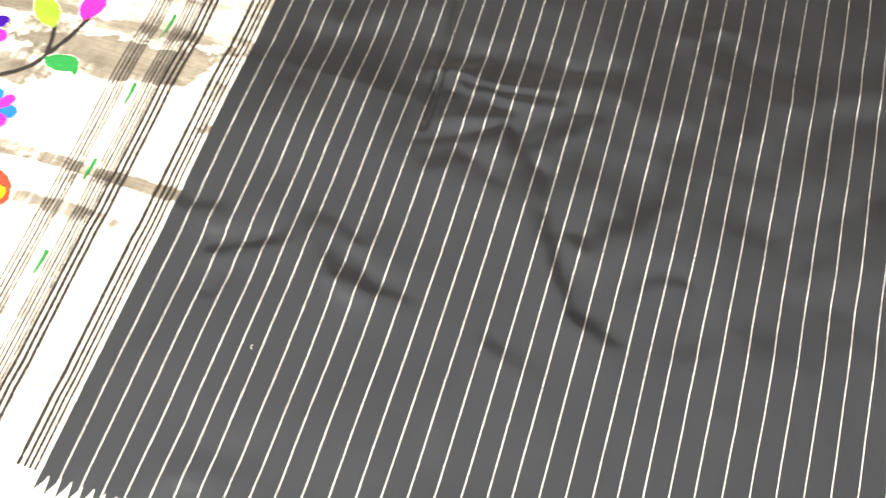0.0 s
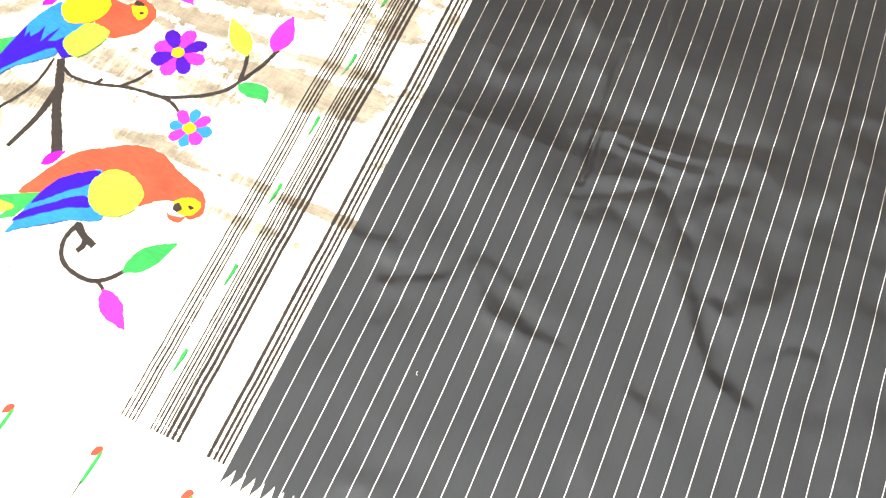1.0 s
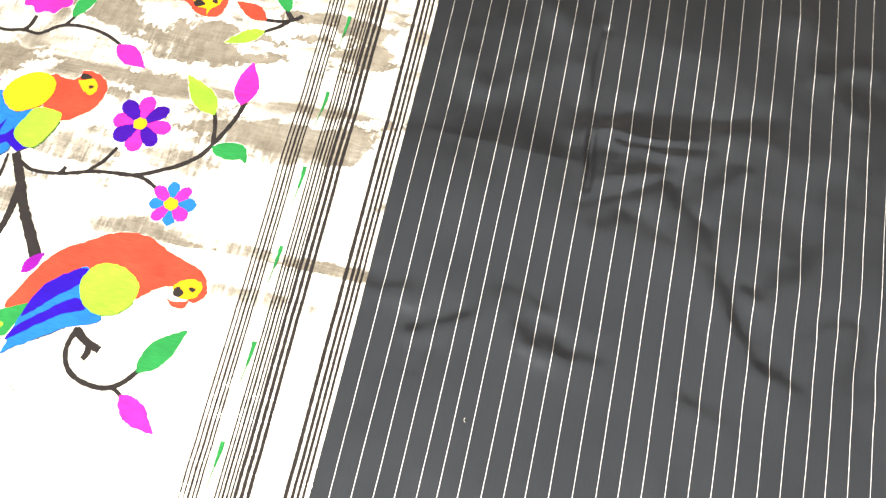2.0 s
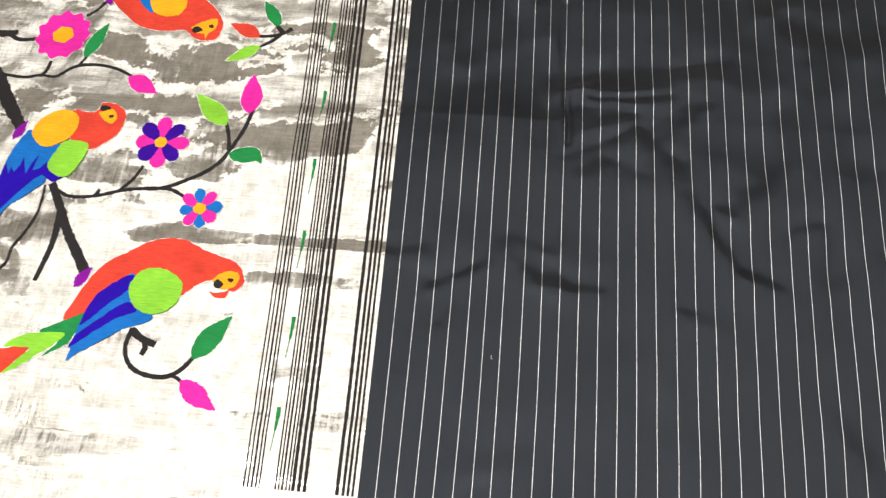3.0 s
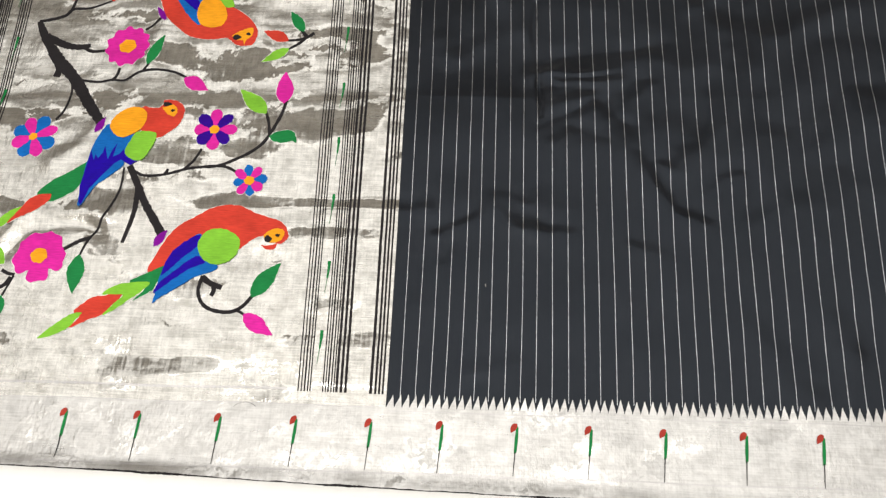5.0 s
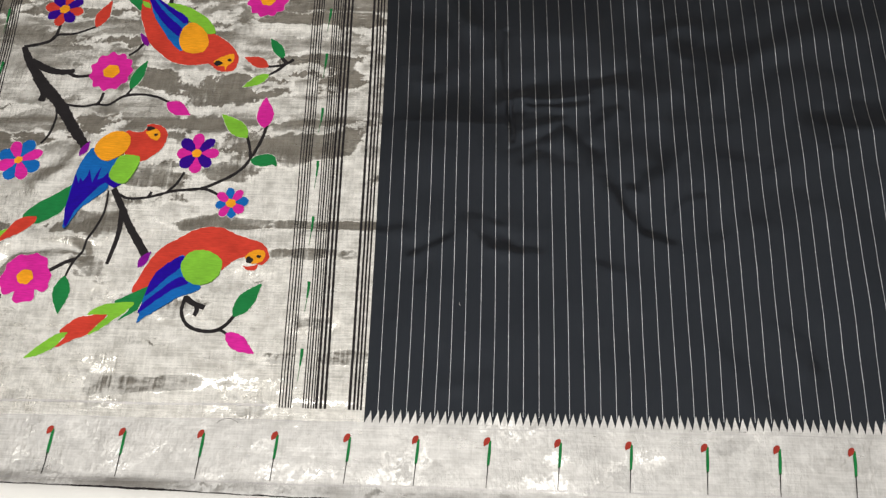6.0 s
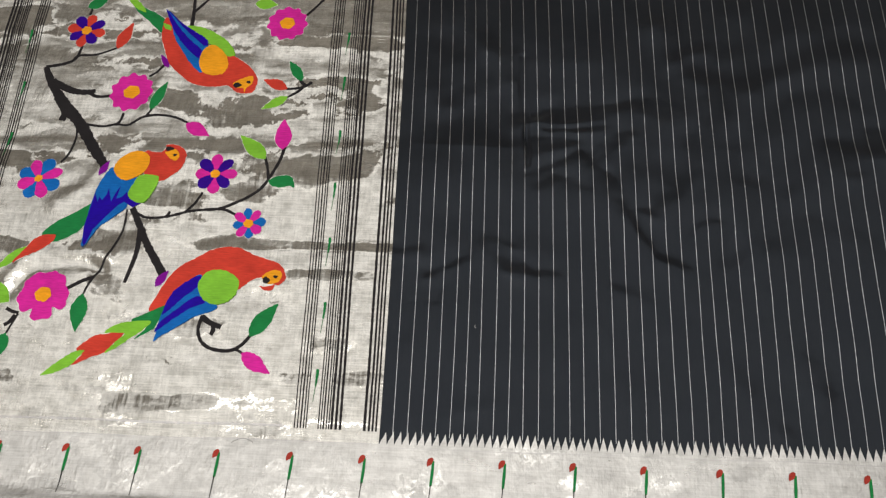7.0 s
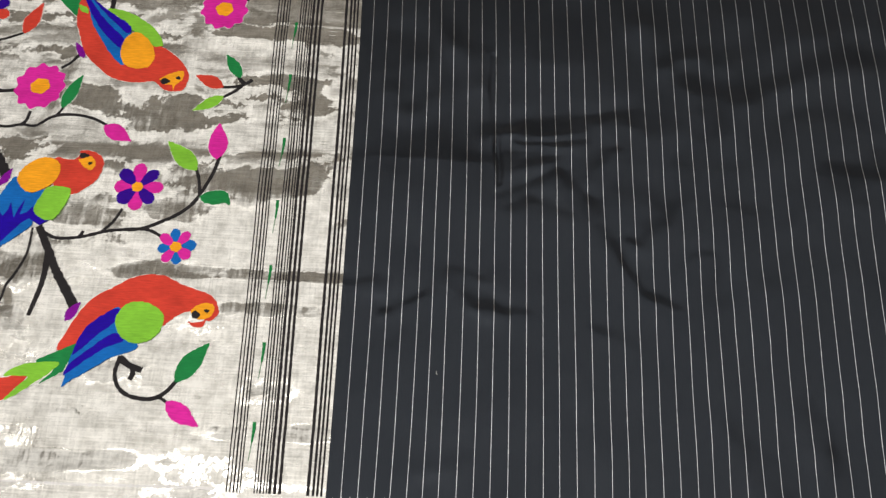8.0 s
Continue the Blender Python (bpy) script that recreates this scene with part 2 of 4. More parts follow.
# Slumps: the cloth falls away across a line (to its left as it runs): points, half width, slope.
SLUMPS = [
    ([(0.204, 0.569), (0.233, 0.573), (0.268, 0.579), (0.305, 0.580), (0.340, 0.583), (0.410, 0.596)], 0.014, 0.15),
    ([(0.243, 0.546), (0.272, 0.541), (0.302, 0.541), (0.342, 0.548)], 0.0075, 0.17),
    ([(0.216, 0.497), (0.245, 0.500), (0.268, 0.503), (0.292, 0.507)], 0.011, 0.15),
    ([(0.213, 0.448), (0.251, 0.460), (0.282, 0.476), (0.306, 0.492)], 0.006, 0.12),
    ([(0.290, 0.469), (0.334, 0.491), (0.355, 0.511), (0.387, 0.529)], 0.011, 0.15),
    ([(0.318, 0.474), (0.333, 0.458), (0.351, 0.437), (0.374, 0.400), (0.394, 0.364), (0.411, 0.335), (0.433, 0.309), (0.462, 0.296)], 0.013, 0.17),
    ([(0.235, 0.432), (0.262, 0.440), (0.300, 0.436), (0.325, 0.418)], 0.014, 0.10),
    ([(0.416, 0.386), (0.436, 0.381), (0.448, 0.410), (0.470, 0.437), (0.490, 0.462)], 0.011, 0.12),
    ([(0.463, 0.336), (0.484, 0.353), (0.503, 0.366), (0.528, 0.367)], 0.011, 0.07),
    ([(0.056, 0.266), (0.102, 0.280), (0.126, 0.295), (0.137, 0.317), (0.156, 0.326), (0.188, 0.321)], 0.011, 0.14),
    ([(0.165, 0.301), (0.182, 0.285), (0.204, 0.275), (0.234, 0.268), (0.266, 0.266)], 0.012, 0.18),
    ([(-0.004, 0.302), (0.036, 0.306)], 0.010, 0.12),
    ([(0.575, 0.270), (0.601, 0.335), (0.649, 0.366), (0.730, 0.380)], 0.030, 0.065),
    ([(0.640, 0.440), (0.674, 0.462), (0.702, 0.490), (0.747, 0.512), (0.820, 0.530)], 0.030, 0.065),
    ([(0.545, 0.125), (0.578, 0.075), (0.610, 0.034)], 0.022, 0.055),
    ([(0.645, 0.155), (0.682, 0.100)], 0.020, 0.10),
    ([(0.375, 0.248), (0.412, 0.238)], 0.012, 0.08),
    ([(0.120, 0.055), (0.172, 0.060)], 0.016, 0.08),
    ([(0.470, 0.610), (0.540, 0.640), (0.600, 0.690)], 0.030, 0.05),
]
# Tilted facets between crushed folds: from x, to x, height at both ends, half depth, slope.
FACETS = [
    (-0.260, -0.035, 0.724, 0.720, 0.014, 0.22), (-0.600, -0.470, 0.722, 0.725, 0.013, 0.16), (-0.880, -0.715, 0.752, 0.772, 0.022, 0.20),
    (-0.275, 0.010, 0.300, 0.305, 0.008, 0.22), (-0.720, -0.530, 0.281, 0.283, 0.010, 0.18), (-0.185, -0.020, 0.247, 0.252, 0.010, 0.24),
    (-0.375, -0.270, 0.092, 0.091, 0.009, 0.22), (-0.205, -0.110, 0.073, 0.072, 0.011, 0.24), (-0.080, -0.010, 0.076, 0.079, 0.010, 0.24),
    (-0.445, -0.265, 0.018, 0.030, 0.012, 0.26), (-0.525, -0.465, -0.107, -0.110, 0.006, 0.30), (-0.440, -0.330, 0.345, 0.350, 0.018, 0.12),
    (-0.720, -0.600, 0.430, 0.440, 0.024, 0.12), (-0.560, -0.400, 0.590, 0.585, 0.020, 0.14), (-0.300, -0.060, 0.600, 0.610, 0.022, 0.12),
    (-0.215, -0.050, 0.440, 0.452, 0.018, 0.14), (-0.420, -0.260, 0.160, 0.165, 0.010, 0.10),
    (-0.470, -0.350, 0.384, 0.374, 0.013, 0.18), (-0.535, -0.440, 0.298, 0.296, 0.013, 0.18), (-0.345, -0.262, 0.293, 0.307, 0.010, 0.20),
    (-0.300, -0.225, 0.394, 0.389, 0.014, 0.16), (-0.350, -0.180, 0.577, 0.557, 0.024, 0.12), (-0.660, -0.600, 0.072, 0.054, 0.013, 0.18),
    (-0.780, -0.690, 0.455, 0.452, 0.012, 0.18), (-0.525, -0.450, 0.225, 0.205, 0.016, 0.16), (-0.690, -0.640, 0.290, 0.270, 0.012, 0.18),
    (-0.250, -0.060, 0.530, 0.534, 0.012, -0.16), (-0.420, -0.300, 0.655, 0.650, 0.016, -0.14), (-0.700, -0.580, 0.560, 0.575, 0.018, -0.14),
]


def facet(x, y, x0, x1, ya, yb, half, slope):
    t = (y - ya - (yb - ya) * (x - x0) / (x1 - x0)) / half
    over = np.maximum(np.abs(t) - 0.9, 0) / 0.85
    window = smooth01((x - x0) / 0.025 + 0.5) * smooth01((x1 - x) / 0.025 + 0.5)
    return -slope * half * t * np.exp(-over * over) * window


def pressed_flat(x, y):
    """Where the thread of the pallu is pressed flat (1) or brushed up (-1)."""
    total = np.zeros(np.shape(x))
    for x0, x1, ya, yb, half, slope in FACETS:
        t = (y - ya - (yb - ya) * (x - x0) / (x1 - x0)) / (half * 1.25)
        window = smooth01((x - x0) / 0.05 + 0.5) * smooth01((x1 - x) / 0.05 + 0.5)
        total = total + np.exp(-t ** 4) * window * slope / 0.18
    return np.clip(total, -1.0, 1.2)


def open_spline(pts, per=5):
    out = []
    ends = [pts[0], *pts, pts[-1]]
    for i in range(len(pts) - 1):
        p0, p1, p2, p3 = (Vector(ends[i + k]) for k in range(4))
        for s in range(per):
            t = s / per
            out.append(0.5 * (2 * p1 + (p2 - p0) * t + (2 * p0 - 5 * p1 + 4 * p2 - p3) * t * t + (3 * p1 - p0 - 3 * p2 + p3) * t ** 3))
    out.append(Vector(pts[-1]))
    return out


SMOOTH_SLUMPS = [([tuple(p) for p in open_spline(pts, 3)], half, slope) for pts, half, slope in SLUMPS]
SMOOTH_CREASES = [([tuple(p) for p in open_spline(pts, 3)], half, height) for pts, half, height in CREASES]


def crease(x, y, pts, half, height):
    best = np.full(np.shape(x), 1e9)
    for (ax, ay), (bx, by) in zip(pts, pts[1:]):
        dx, dy = bx - ax, by - ay
        t = np.clip(((x - ax) * dx + (y - ay) * dy) / (dx * dx + dy * dy), 0, 1)
        best = np.minimum(best, (x - ax - t * dx) ** 2 + (y - ay - t * dy) ** 2)
    return height * np.exp(-best / (half * half))


def slump(x, y, pts, half, slope):
    best, signed = np.full(np.shape(x), 1e9), np.zeros(np.shape(x))
    for (ax, ay), (bx, by) in zip(pts, pts[1:]):
        dx, dy = bx - ax, by - ay
        t = np.clip(((x - ax) * dx + (y - ay) * dy) / (dx * dx + dy * dy), 0, 1)
        ex, ey = x - ax - t * dx, y - ay - t * dy
        far = ex * ex + ey * ey
        signed = np.where(far < best, (dx * ey - dy * ex) / math.hypot(dx, dy), signed)
        best = np.minimum(best, far)
    return -slope * signed * np.exp(-best / (half * half))


def relief(x, y):
    """The height of the cloth's upper face at x, y."""
    x, y = np.asarray(x, float), np.asarray(y, float)
    on_field = smooth01((x + 0.05) / 0.10)
    z = 0.0030 * soft_noise(x, y, 0.22, 0.20, 1) + 0.0014 * soft_noise(x, y, 0.085, 0.08, 2)
    z = z + (1 - on_field) * (0.0013 * soft_noise(x, y, 0.14, 0.085, 3))
    z = z + on_field * (0.0020 * soft_noise(x, y, 0.052, 0.048, 5) + 0.0006 * soft_noise(x, y, 0.024, 0.026, 6))
    d = y - (0.506 + 0.010 * x + 0.003 * soft_noise(x, y, 0.1, 1.0, 7))
    reach = 1 - 0.75 * smooth01((x - 0.20) / 0.2)
    # the old fold across the whole cloth: the pallu dips in front of it, the field behind it
    soft = np.sqrt(d * d + 0.0015 ** 2)
    ahead, behind = (soft + d) / 2, (soft - d) / 2
    dip = (1 - on_field) * 0.0105 * (1 - np.exp(-behind / 0.046)) * np.exp(-behind / 0.20)
    dip = dip - on_field * 0.0104 * (1 - np.exp(-ahead / 0.050)) * np.exp(-ahead / 0.25)
    z = z + reach * dip
    uneven = 1.10 + 0.60 * soft_noise(x, y, 0.035, 0.035, 9)
    jog = 0.006 * soft_noise(x, y, 0.04, 0.04, 10)
    for pts, half, height in SMOOTH_CREASES:
        z = z + uneven * crease(x + jog, y - jog, pts, half * 1.15, height)
    patchy = np.clip(0.95 + 1.1 * soft_noise(x, y, 0.028, 0.028, 14), 0.6, 1.7)
    nick = 0.004 * soft_noise(x, y, 0.014, 0.014, 15)
    for pts, half, slope in SMOOTH_SLUMPS:
        z = z + patchy * slump(x + jog * 1.1 + nick, y - jog * 1.1 + nick, pts, half * 1.6, slope * 1.6)
    ragged = 0.004 * soft_noise(x, y, 0.024, 0.030, 11)
    for row in FACETS:
        z = z + facet(x, y + ragged, *row[:4], row[4] * 1.1, row[5] * 0.3)
    lift = smooth01((-0.112 - y) / 0.03)
    return z + lift * (0.0045 + 0.0045 * soft_noise(x, y, 0.07, 1.0, 8))


# how the warp of the black field bends: powers of u and y, and their weight
BEND = {(0, 1): -0.0183, (0, 2): 0.0402, (0, 3): -0.0597, (0, 4): 0.0396, (1, 1): 0.0884, (1, 2): -0.0348, (1, 3): -0.0485, (1, 4): 0.028,
        (2, 1): -0.1221, (2, 2): -0.0264, (2, 3): 0.0135, (3, 1): 0.0027, (3, 2): 0.1099}


def lean(u, y):
    """How far the warp drifts to the side by the height y."""
    k = smooth01(u / 0.10)
    uc, yc = np.clip(u, 0.0, 0.86), np.clip(y, -0.05, 0.85)
    bend = sum(w * uc ** a * yc ** b for (a, b), w in BEND.items())
    return (1 - k) * 0.034 * y + k * (0.010 * y + 0.0195 * y * y) + bend * smooth01((u + 0.06) / 0.05)


def hem(x):
    """The line where the border begins."""
    return -0.021 + 0.020 * x


# ---- building helpers ----
def part(name, bm, material, parent, label=""):
    me = bpy.data.meshes.new(name)
    bm.to_mesh(me)
    bm.free()
    return part_mesh(name, me, material, parent, label)


def part_mesh(name, me, material, parent, label="", flat=False):
    me.materials.append(material)
    if not flat:
        me.polygons.foreach_set("use_smooth", [True] * len(me.polygons))
    ob = new(name, me)
    ob.parent = parent
    if label:
        tagged(ob, label)
    return ob


def cloth(name, u0, u1, low, high, material, parent, label, step=0.003, thick=0.0012):
    """A panel of the cloth between two warp threads and two edges, with a turned-down rim."""
    nu, nv = max(2, round((u1 - u0) / step)), max(2, round((high(0) - low(0)) / step))
    uu, vv = np.meshgrid(np.linspace(u0, u1, nu + 1), np.linspace(0, 1, nv + 1))
    ylow, yhigh = low(uu), high(uu)
    yy = ylow + (yhigh - ylow) * vv
    xx = uu - lean(uu, yy)
    zz = relief(xx, yy)
    top = np.stack([xx, yy, zz], -1).reshape(-1, 3)
    w = nu + 1
    idx = np.arange(top.shape[0]).reshape(nv + 1, w)
    quads = np.stack([idx[:-1, :-1], idx[:-1, 1:], idx[1:, 1:], idx[1:, :-1]], -1).reshape(-1, 4)
    ring = np.concatenate([idx[0, :], idx[1:, -1], idx[-1, -2::-1], idx[-2:0:-1, 0]])
    lip, under = top[ring], top[ring] - (0, 0, thick)
    lip_i = top.shape[0] + np.arange(len(ring))
    low_i = lip_i + len(ring)
    skirt = np.stack([np.roll(lip_i, -1), lip_i, low_i, np.roll(low_i, -1)], -1)
    me = bpy.data.meshes.new(name)
    me.from_pydata(np.concatenate([top, lip, under]).tolist(), [], np.concatenate([quads, skirt]).tolist())
    attr = me.attributes.new("pressed", "FLOAT", "POINT")
    attr.data.foreach_set("value", np.concatenate([pressed_flat(xx, yy).ravel(), np.zeros(2 * len(ring))]).astype(np.float32))
    return part_mesh(name, me, material, parent, label)


LAYER = 0.00022


def spline(pts, per=6):
    """A closed smooth curve through the points."""
    out, n = [], len(pts)
    for i in range(n):
        p0, p1, p2, p3 = (Vector(pts[(i + k) % n]) for k in (-1, 0, 1, 2))
        for s in range(per):
            t = s / per
            out.append(0.5 * (2 * p1 + (p2 - p0) * t + (2 * p0 - 5 * p1 + 4 * p2 - p3) * t * t + (3 * p1 - p0 - 3 * p2 + p3) * t ** 3))
    return out


rough_edge = random.Random(4)


def filled(outline, layer, jag=0.0007):
    """A flat woven patch inside an outline in metres, cut finely enough to follow the cloth."""
    bm = bmesh.new()
    vs = [bm.verts.new((p[0] + rough_edge.uniform(-jag, jag), p[1] + rough_edge.uniform(-jag, jag), 0)) for p in outline]
    f = bm.faces.new(vs)
    f.normal_update()
    if f.normal.z < 0:
        f.normal_flip()
    bmesh.ops.triangulate(bm, faces=[f])
    xs, ys = [p[0] for p in outline], [p[1] for p in outline]
    cut = 0.0045
    for axis, lo, hi in ((0, min(xs), max(xs)), (1, min(ys), max(ys))):
        k = math.ceil(lo / cut)
        while k * cut < hi:
            co, no = ((k * cut, 0, 0), (1, 0, 0)) if axis == 0 else ((0, k * cut, 0), (0, 1, 0))
            bmesh.ops.bisect_plane(bm, geom=bm.verts[:] + bm.edges[:] + bm.faces[:], dist=1e-6, plane_co=co, plane_no=no)
            k += 1
    x, y = np.array([v.co.x for v in bm.verts]), np.array([v.co.y for v in bm.verts])
    for v, z in zip(bm.verts, relief(x, y)):
        v.co.z = z + 0.00035 + layer * LAYER
    return bm


WHITE_GAP = 0.0006


def rim(outline, layer, parent):
    """The pale thread that shows round a woven patch."""
    n, pts = len(outline), []
    area = sum(outline[i - 1][0] * outline[i][1] - outline[i][0] * outline[i - 1][1] for i in range(n))
    for i in range(n):
        a, p, b = Vector(outline[i - 1]), Vector(outline[i]), Vector(outline[(i + 1) % n])
        t = b - a
        if t.length > 1e-9:
            out = Vector((t.y, -t.x)).normalized() * (1 if area > 0 else -1)
            p = p + out * WHITE_GAP * rough_edge.uniform(0.5, 1.6)
        pts.append((p.x, p.y))
    return part("edge_thread", filled(pts, layer - 0.6, 0.0003), WHITE, parent)


def shape(name, pts, material, layer, parent, smooth=True, label=""):
    """A woven patch; points in centimetres."""
    pts = [(a / 100, b / 100) for a, b in pts]
    outline = [tuple(p) for p in spline(pts)] if smooth else pts
    ob = part(name, filled(outline, layer), material, parent, label)
    if name in ("parrot", "tail_feather", "beak", "leaf"):
        rim(outline, min(layer, 1.6), ob if name in ("parrot", "leaf") else parent)
    return ob


def ribbon(name, pts, widths, material, layer, parent, label="", step=0.003, jag=0.0):
    """A narrow woven line along points in metres."""
    line, wide = [], []
    for (a, b), (wa, wb) in zip(zip(pts, pts[1:]), zip(widths, widths[1:])):
        n = max(1, math.ceil(math.dist(a, b) / step))
        for s in range(n):
            line.append((a[0] + (b[0] - a[0]) * s / n, a[1] + (b[1] - a[1]) * s / n))
            wide.append(wa + (wb - wa) * s / n)
    line.append(pts[-1])
    wide.append(widths[-1])
    line, wide = np.array(line), np.array(wide)
    way = np.gradient(line, axis=0)
    way /= np.linalg.norm(way, axis=1)[:, None]
    side = np.stack([-way[:, 1], way[:, 0]], -1)
    if jag:
        wide = wide * (1 + jag * np.array([rough_edge.uniform(-1, 1) for _ in wide]))
    rows = []
    for k in (0.5, 0.0, -0.5):
        p = line + side * (wide * k)[:, None]
        rows.append(np.column_stack([p, relief(p[:, 0], p[:, 1]) + 0.0004 + layer * LAYER]))
    n = len(line)
    verts = np.concatenate(rows).tolist()
    faces = [(r * n + i, (r + 1) * n + i, (r + 1) * n + i + 1, r * n + i + 1) for r in (0, 1) for i in range(n - 1)]
    me = bpy.data.meshes.new(name)
    me.from_pydata(verts, [], faces)
    return part_mesh(name, me, material, parent, label)


def branch(pts, w0, w1, belly=0.0):
    """A black woven twig; centimetres, from one thickness to another, thicker by belly on the way."""
    line = open_spline([(a / 100, b / 100) for a, b in pts])
    n = len(line) - 1
    wide = [(w0 + (w1 - w0) * i / n + belly * math.sin(math.pi * i / n)) / 100 for i in range(n + 1)]
    return ribbon("branch", [tuple(p) for p in line], wide, BLACK, 1, saree, step=0.004, jag=0.14)


def leaf(name, base, tip, width, material, label=""):
    """A pointed leaf, bud or bract from its stalk to its tip; centimetres."""
    b, t = Vector(base) / 100, Vector(tip) / 100
    along = t - b
    side = Vector((-along.y, along.x)).normalized() * width / 200
    prof = [(0.0, 0.12), (0.12, 0.62), (0.30, 0.97), (0.48, 1.0), (0.68, 0.74), (0.86, 0.36), (1.0, 0.0)]
    bend = rough_edge.uniform(-0.12, 0.12)
    outline = [b + along * p + side * (w + bend * math.sin(math.pi * p)) for p, w in prof]
    outline += [b + along * p - side * (w - bend * math.sin(math.pi * p)) for p, w in reversed(prof[:-1])]
    outline = [tuple(p) for p in spline([tuple(p) for p in outline], 4)]
    ob = part(name, filled(outline, 2), material, saree, label)
    rim(outline, 1.6, ob)
    return ob


def flower(cx, cy, r, style, first, second, turn, core):
    """A woven flower; centimetres. round: eight petals in two colours; wavy and ragged: one scalloped disc."""
    cx, cy, r, core = cx / 100, cy / 100, r / 100, core / 100
    pick = random.Random(int(abs(cx) * 1000))

    def disc(radius, n, amp, k, phase=0.0, squash=1.0):
        return [(cx + radius * (1 + amp * math.cos(k * a + phase)) * math.cos(a), cy + squash * radius * (1 + amp * math.cos(k * a + phase)) * math.sin(a))
                for a in (2 * math.pi * i / n for i in range(n))]

    if style == "round":
        head = part("flower", filled(disc(r * 0.42, 24, 0, 1), 2), first, saree, "woven flower with eight petals in two colours")
        for i in range(8):
            a = radians(turn + 45 * i)
            ax, ay = math.cos(a), math.sin(a)
            long, half = r * pick.uniform(0.92, 1.05), r * pick.uniform(0.25, 0.31)
            prof = [(0.10, 0.25), (0.40, 0.72), (0.68, 1.0), (0.88, 0.80), (1.0, 0.25)]
            pts = [(cx + ax * long * p - ay * half * w, cy + ay * long * p + ax * half * w) for p, w in prof]
            pts += [(cx + ax * long * p + ay * half * w, cy + ay * long * p - ax * half * w) for p, w in reversed(prof)]
            outline = [tuple(p) for p in spline(pts, 4)]
            part("petal", filled(outline, 3 + i % 2), second if i % 2 else first, head)
            rim(outline, 1.6, head)
    elif style == "wavy":
        outline = disc(r * 0.95, 66, 0.075, 11, radians(turn))
        head = part("flower", filled(outline, 3), first, saree, "woven magenta flower with a scalloped edge")
        rim(outline, 1.6, head)
    else:
        n, pts = 5, []
        for i in range(n):
            a = radians(turn + 360 / n * i)
            for da, q in ((-0.56, 0.66), (-0.45, 0.95), (-0.2, 1.04), (0.08, 0.97), (0.3, 1.03), (0.47, 0.93)):
                q = q if da > -0.5 or i in (3, 4) else 0.90
                pts.append((cx + r * q * math.cos(a + da), cy + r * q * math.sin(a + da)))
        outline = [tuple(p) for p in spline(pts, 3)]
        head = part("flower", filled(outline, 3), first, saree, "woven magenta flower with five broad petals")
        rim(outline, 1.6, head)
    part("flower_centre", filled(disc(core, 22, 0.06, 6, 1.0, 0.92), 6), YELLOW, head)
    return head


def band_bird(x, y):
    """A tiny green bird with a thread of a tail, in the line band."""
    stem = ribbon("band_bird", [(x - 0.0004, y), (x, y - 0.010), (x - 0.0006, y - 0.028)], [0.0046, 0.0040, 0.0022], GREEN, 3, saree, "tiny green bird woven into the line band", jag=0.2)
    ribbon("tail", [(x - 0.0006, y - 0.027), (x - 0.0022, y - 0.052)], [0.0009, 0.0005], GREEN, 3, stem)


def border_bird(x, y):
    """A tiny parrot of the border: red hooked head, green body, dark thread of a tail."""
    body = part("border_bird", filled([(x + 0.0028, y + 0.0016), (x + 0.0062, y - 0.002), (x + 0.0058, y - 0.020), (x + 0.0042, y - 0.037), (x + 0.0004, y - 0.039), (x + 0.0008, y - 0.026), (x + 0.0016, y - 0.012)], 2, 0.0002), GREEN, saree, "tiny green parrot with a red head woven into the border")
    part("head", filled(spline([(x + 0.0046, y + 0.0015), (x + 0.0012, y + 0.0040), (x - 0.0036, y + 0.0014), (x - 0.0054, y - 0.004), (x - 0.0048, y - 0.0095), (x - 0.0016, y - 0.0080), (x + 0.0018, y - 0.0060)], 3), 3, 0.0003), DARK_RED, body)
    ribbon("tail", [(x + 0.0022, y - 0.036), (x + 0.0012, y - 0.052), (x + 0.0002, y - 0.070)], [0.0016, 0.0013, 0.0008], BLACK, 2, body)


# ---- the room ----
def box(name, x0, x1, y0, y1, z0, z1, material):
    bm = bmesh.new()
    bmesh.ops.create_cube(bm, size=1)
    for v in bm.verts:
        v.co = ((x0 + x1) / 2 + v.co.x * (x1 - x0), (y0 + y1) / 2 + v.co.y * (y1 - y0), (z0 + z1) / 2 + v.co.z * (z1 - z0))
    me = bpy.data.meshes.new(name)
    bm.to_mesh(me)
    bm.free()
    me.materials.append(material)
    return tagged(new(name, me), kind="structure")


GROUND = -0.022
box("floor", -3.6, 3.6, -2.2, 3.4, GROUND - 0.1, GROUND, FLOOR)
box("wall_west", -3.7, -3.6, -2.3, 3.5, GROUND - 0.1, 2.75, WALL)
box("wall_east", 3.6, 3.7, -2.3, 3.5, GROUND - 0.1, 2.75, WALL)
box("wall_south", -3.6, 3.6, -2.3, -2.2, GROUND - 0.1, 2.75, WALL)
box("wall_north", -3.6, 3.6, 3.4, 3.5, GROUND - 0.1, 2.75, WALL)
box("ceiling", -3.7, 3.7, -2.3, 3.5, 2.75, 2.85, CEILING)


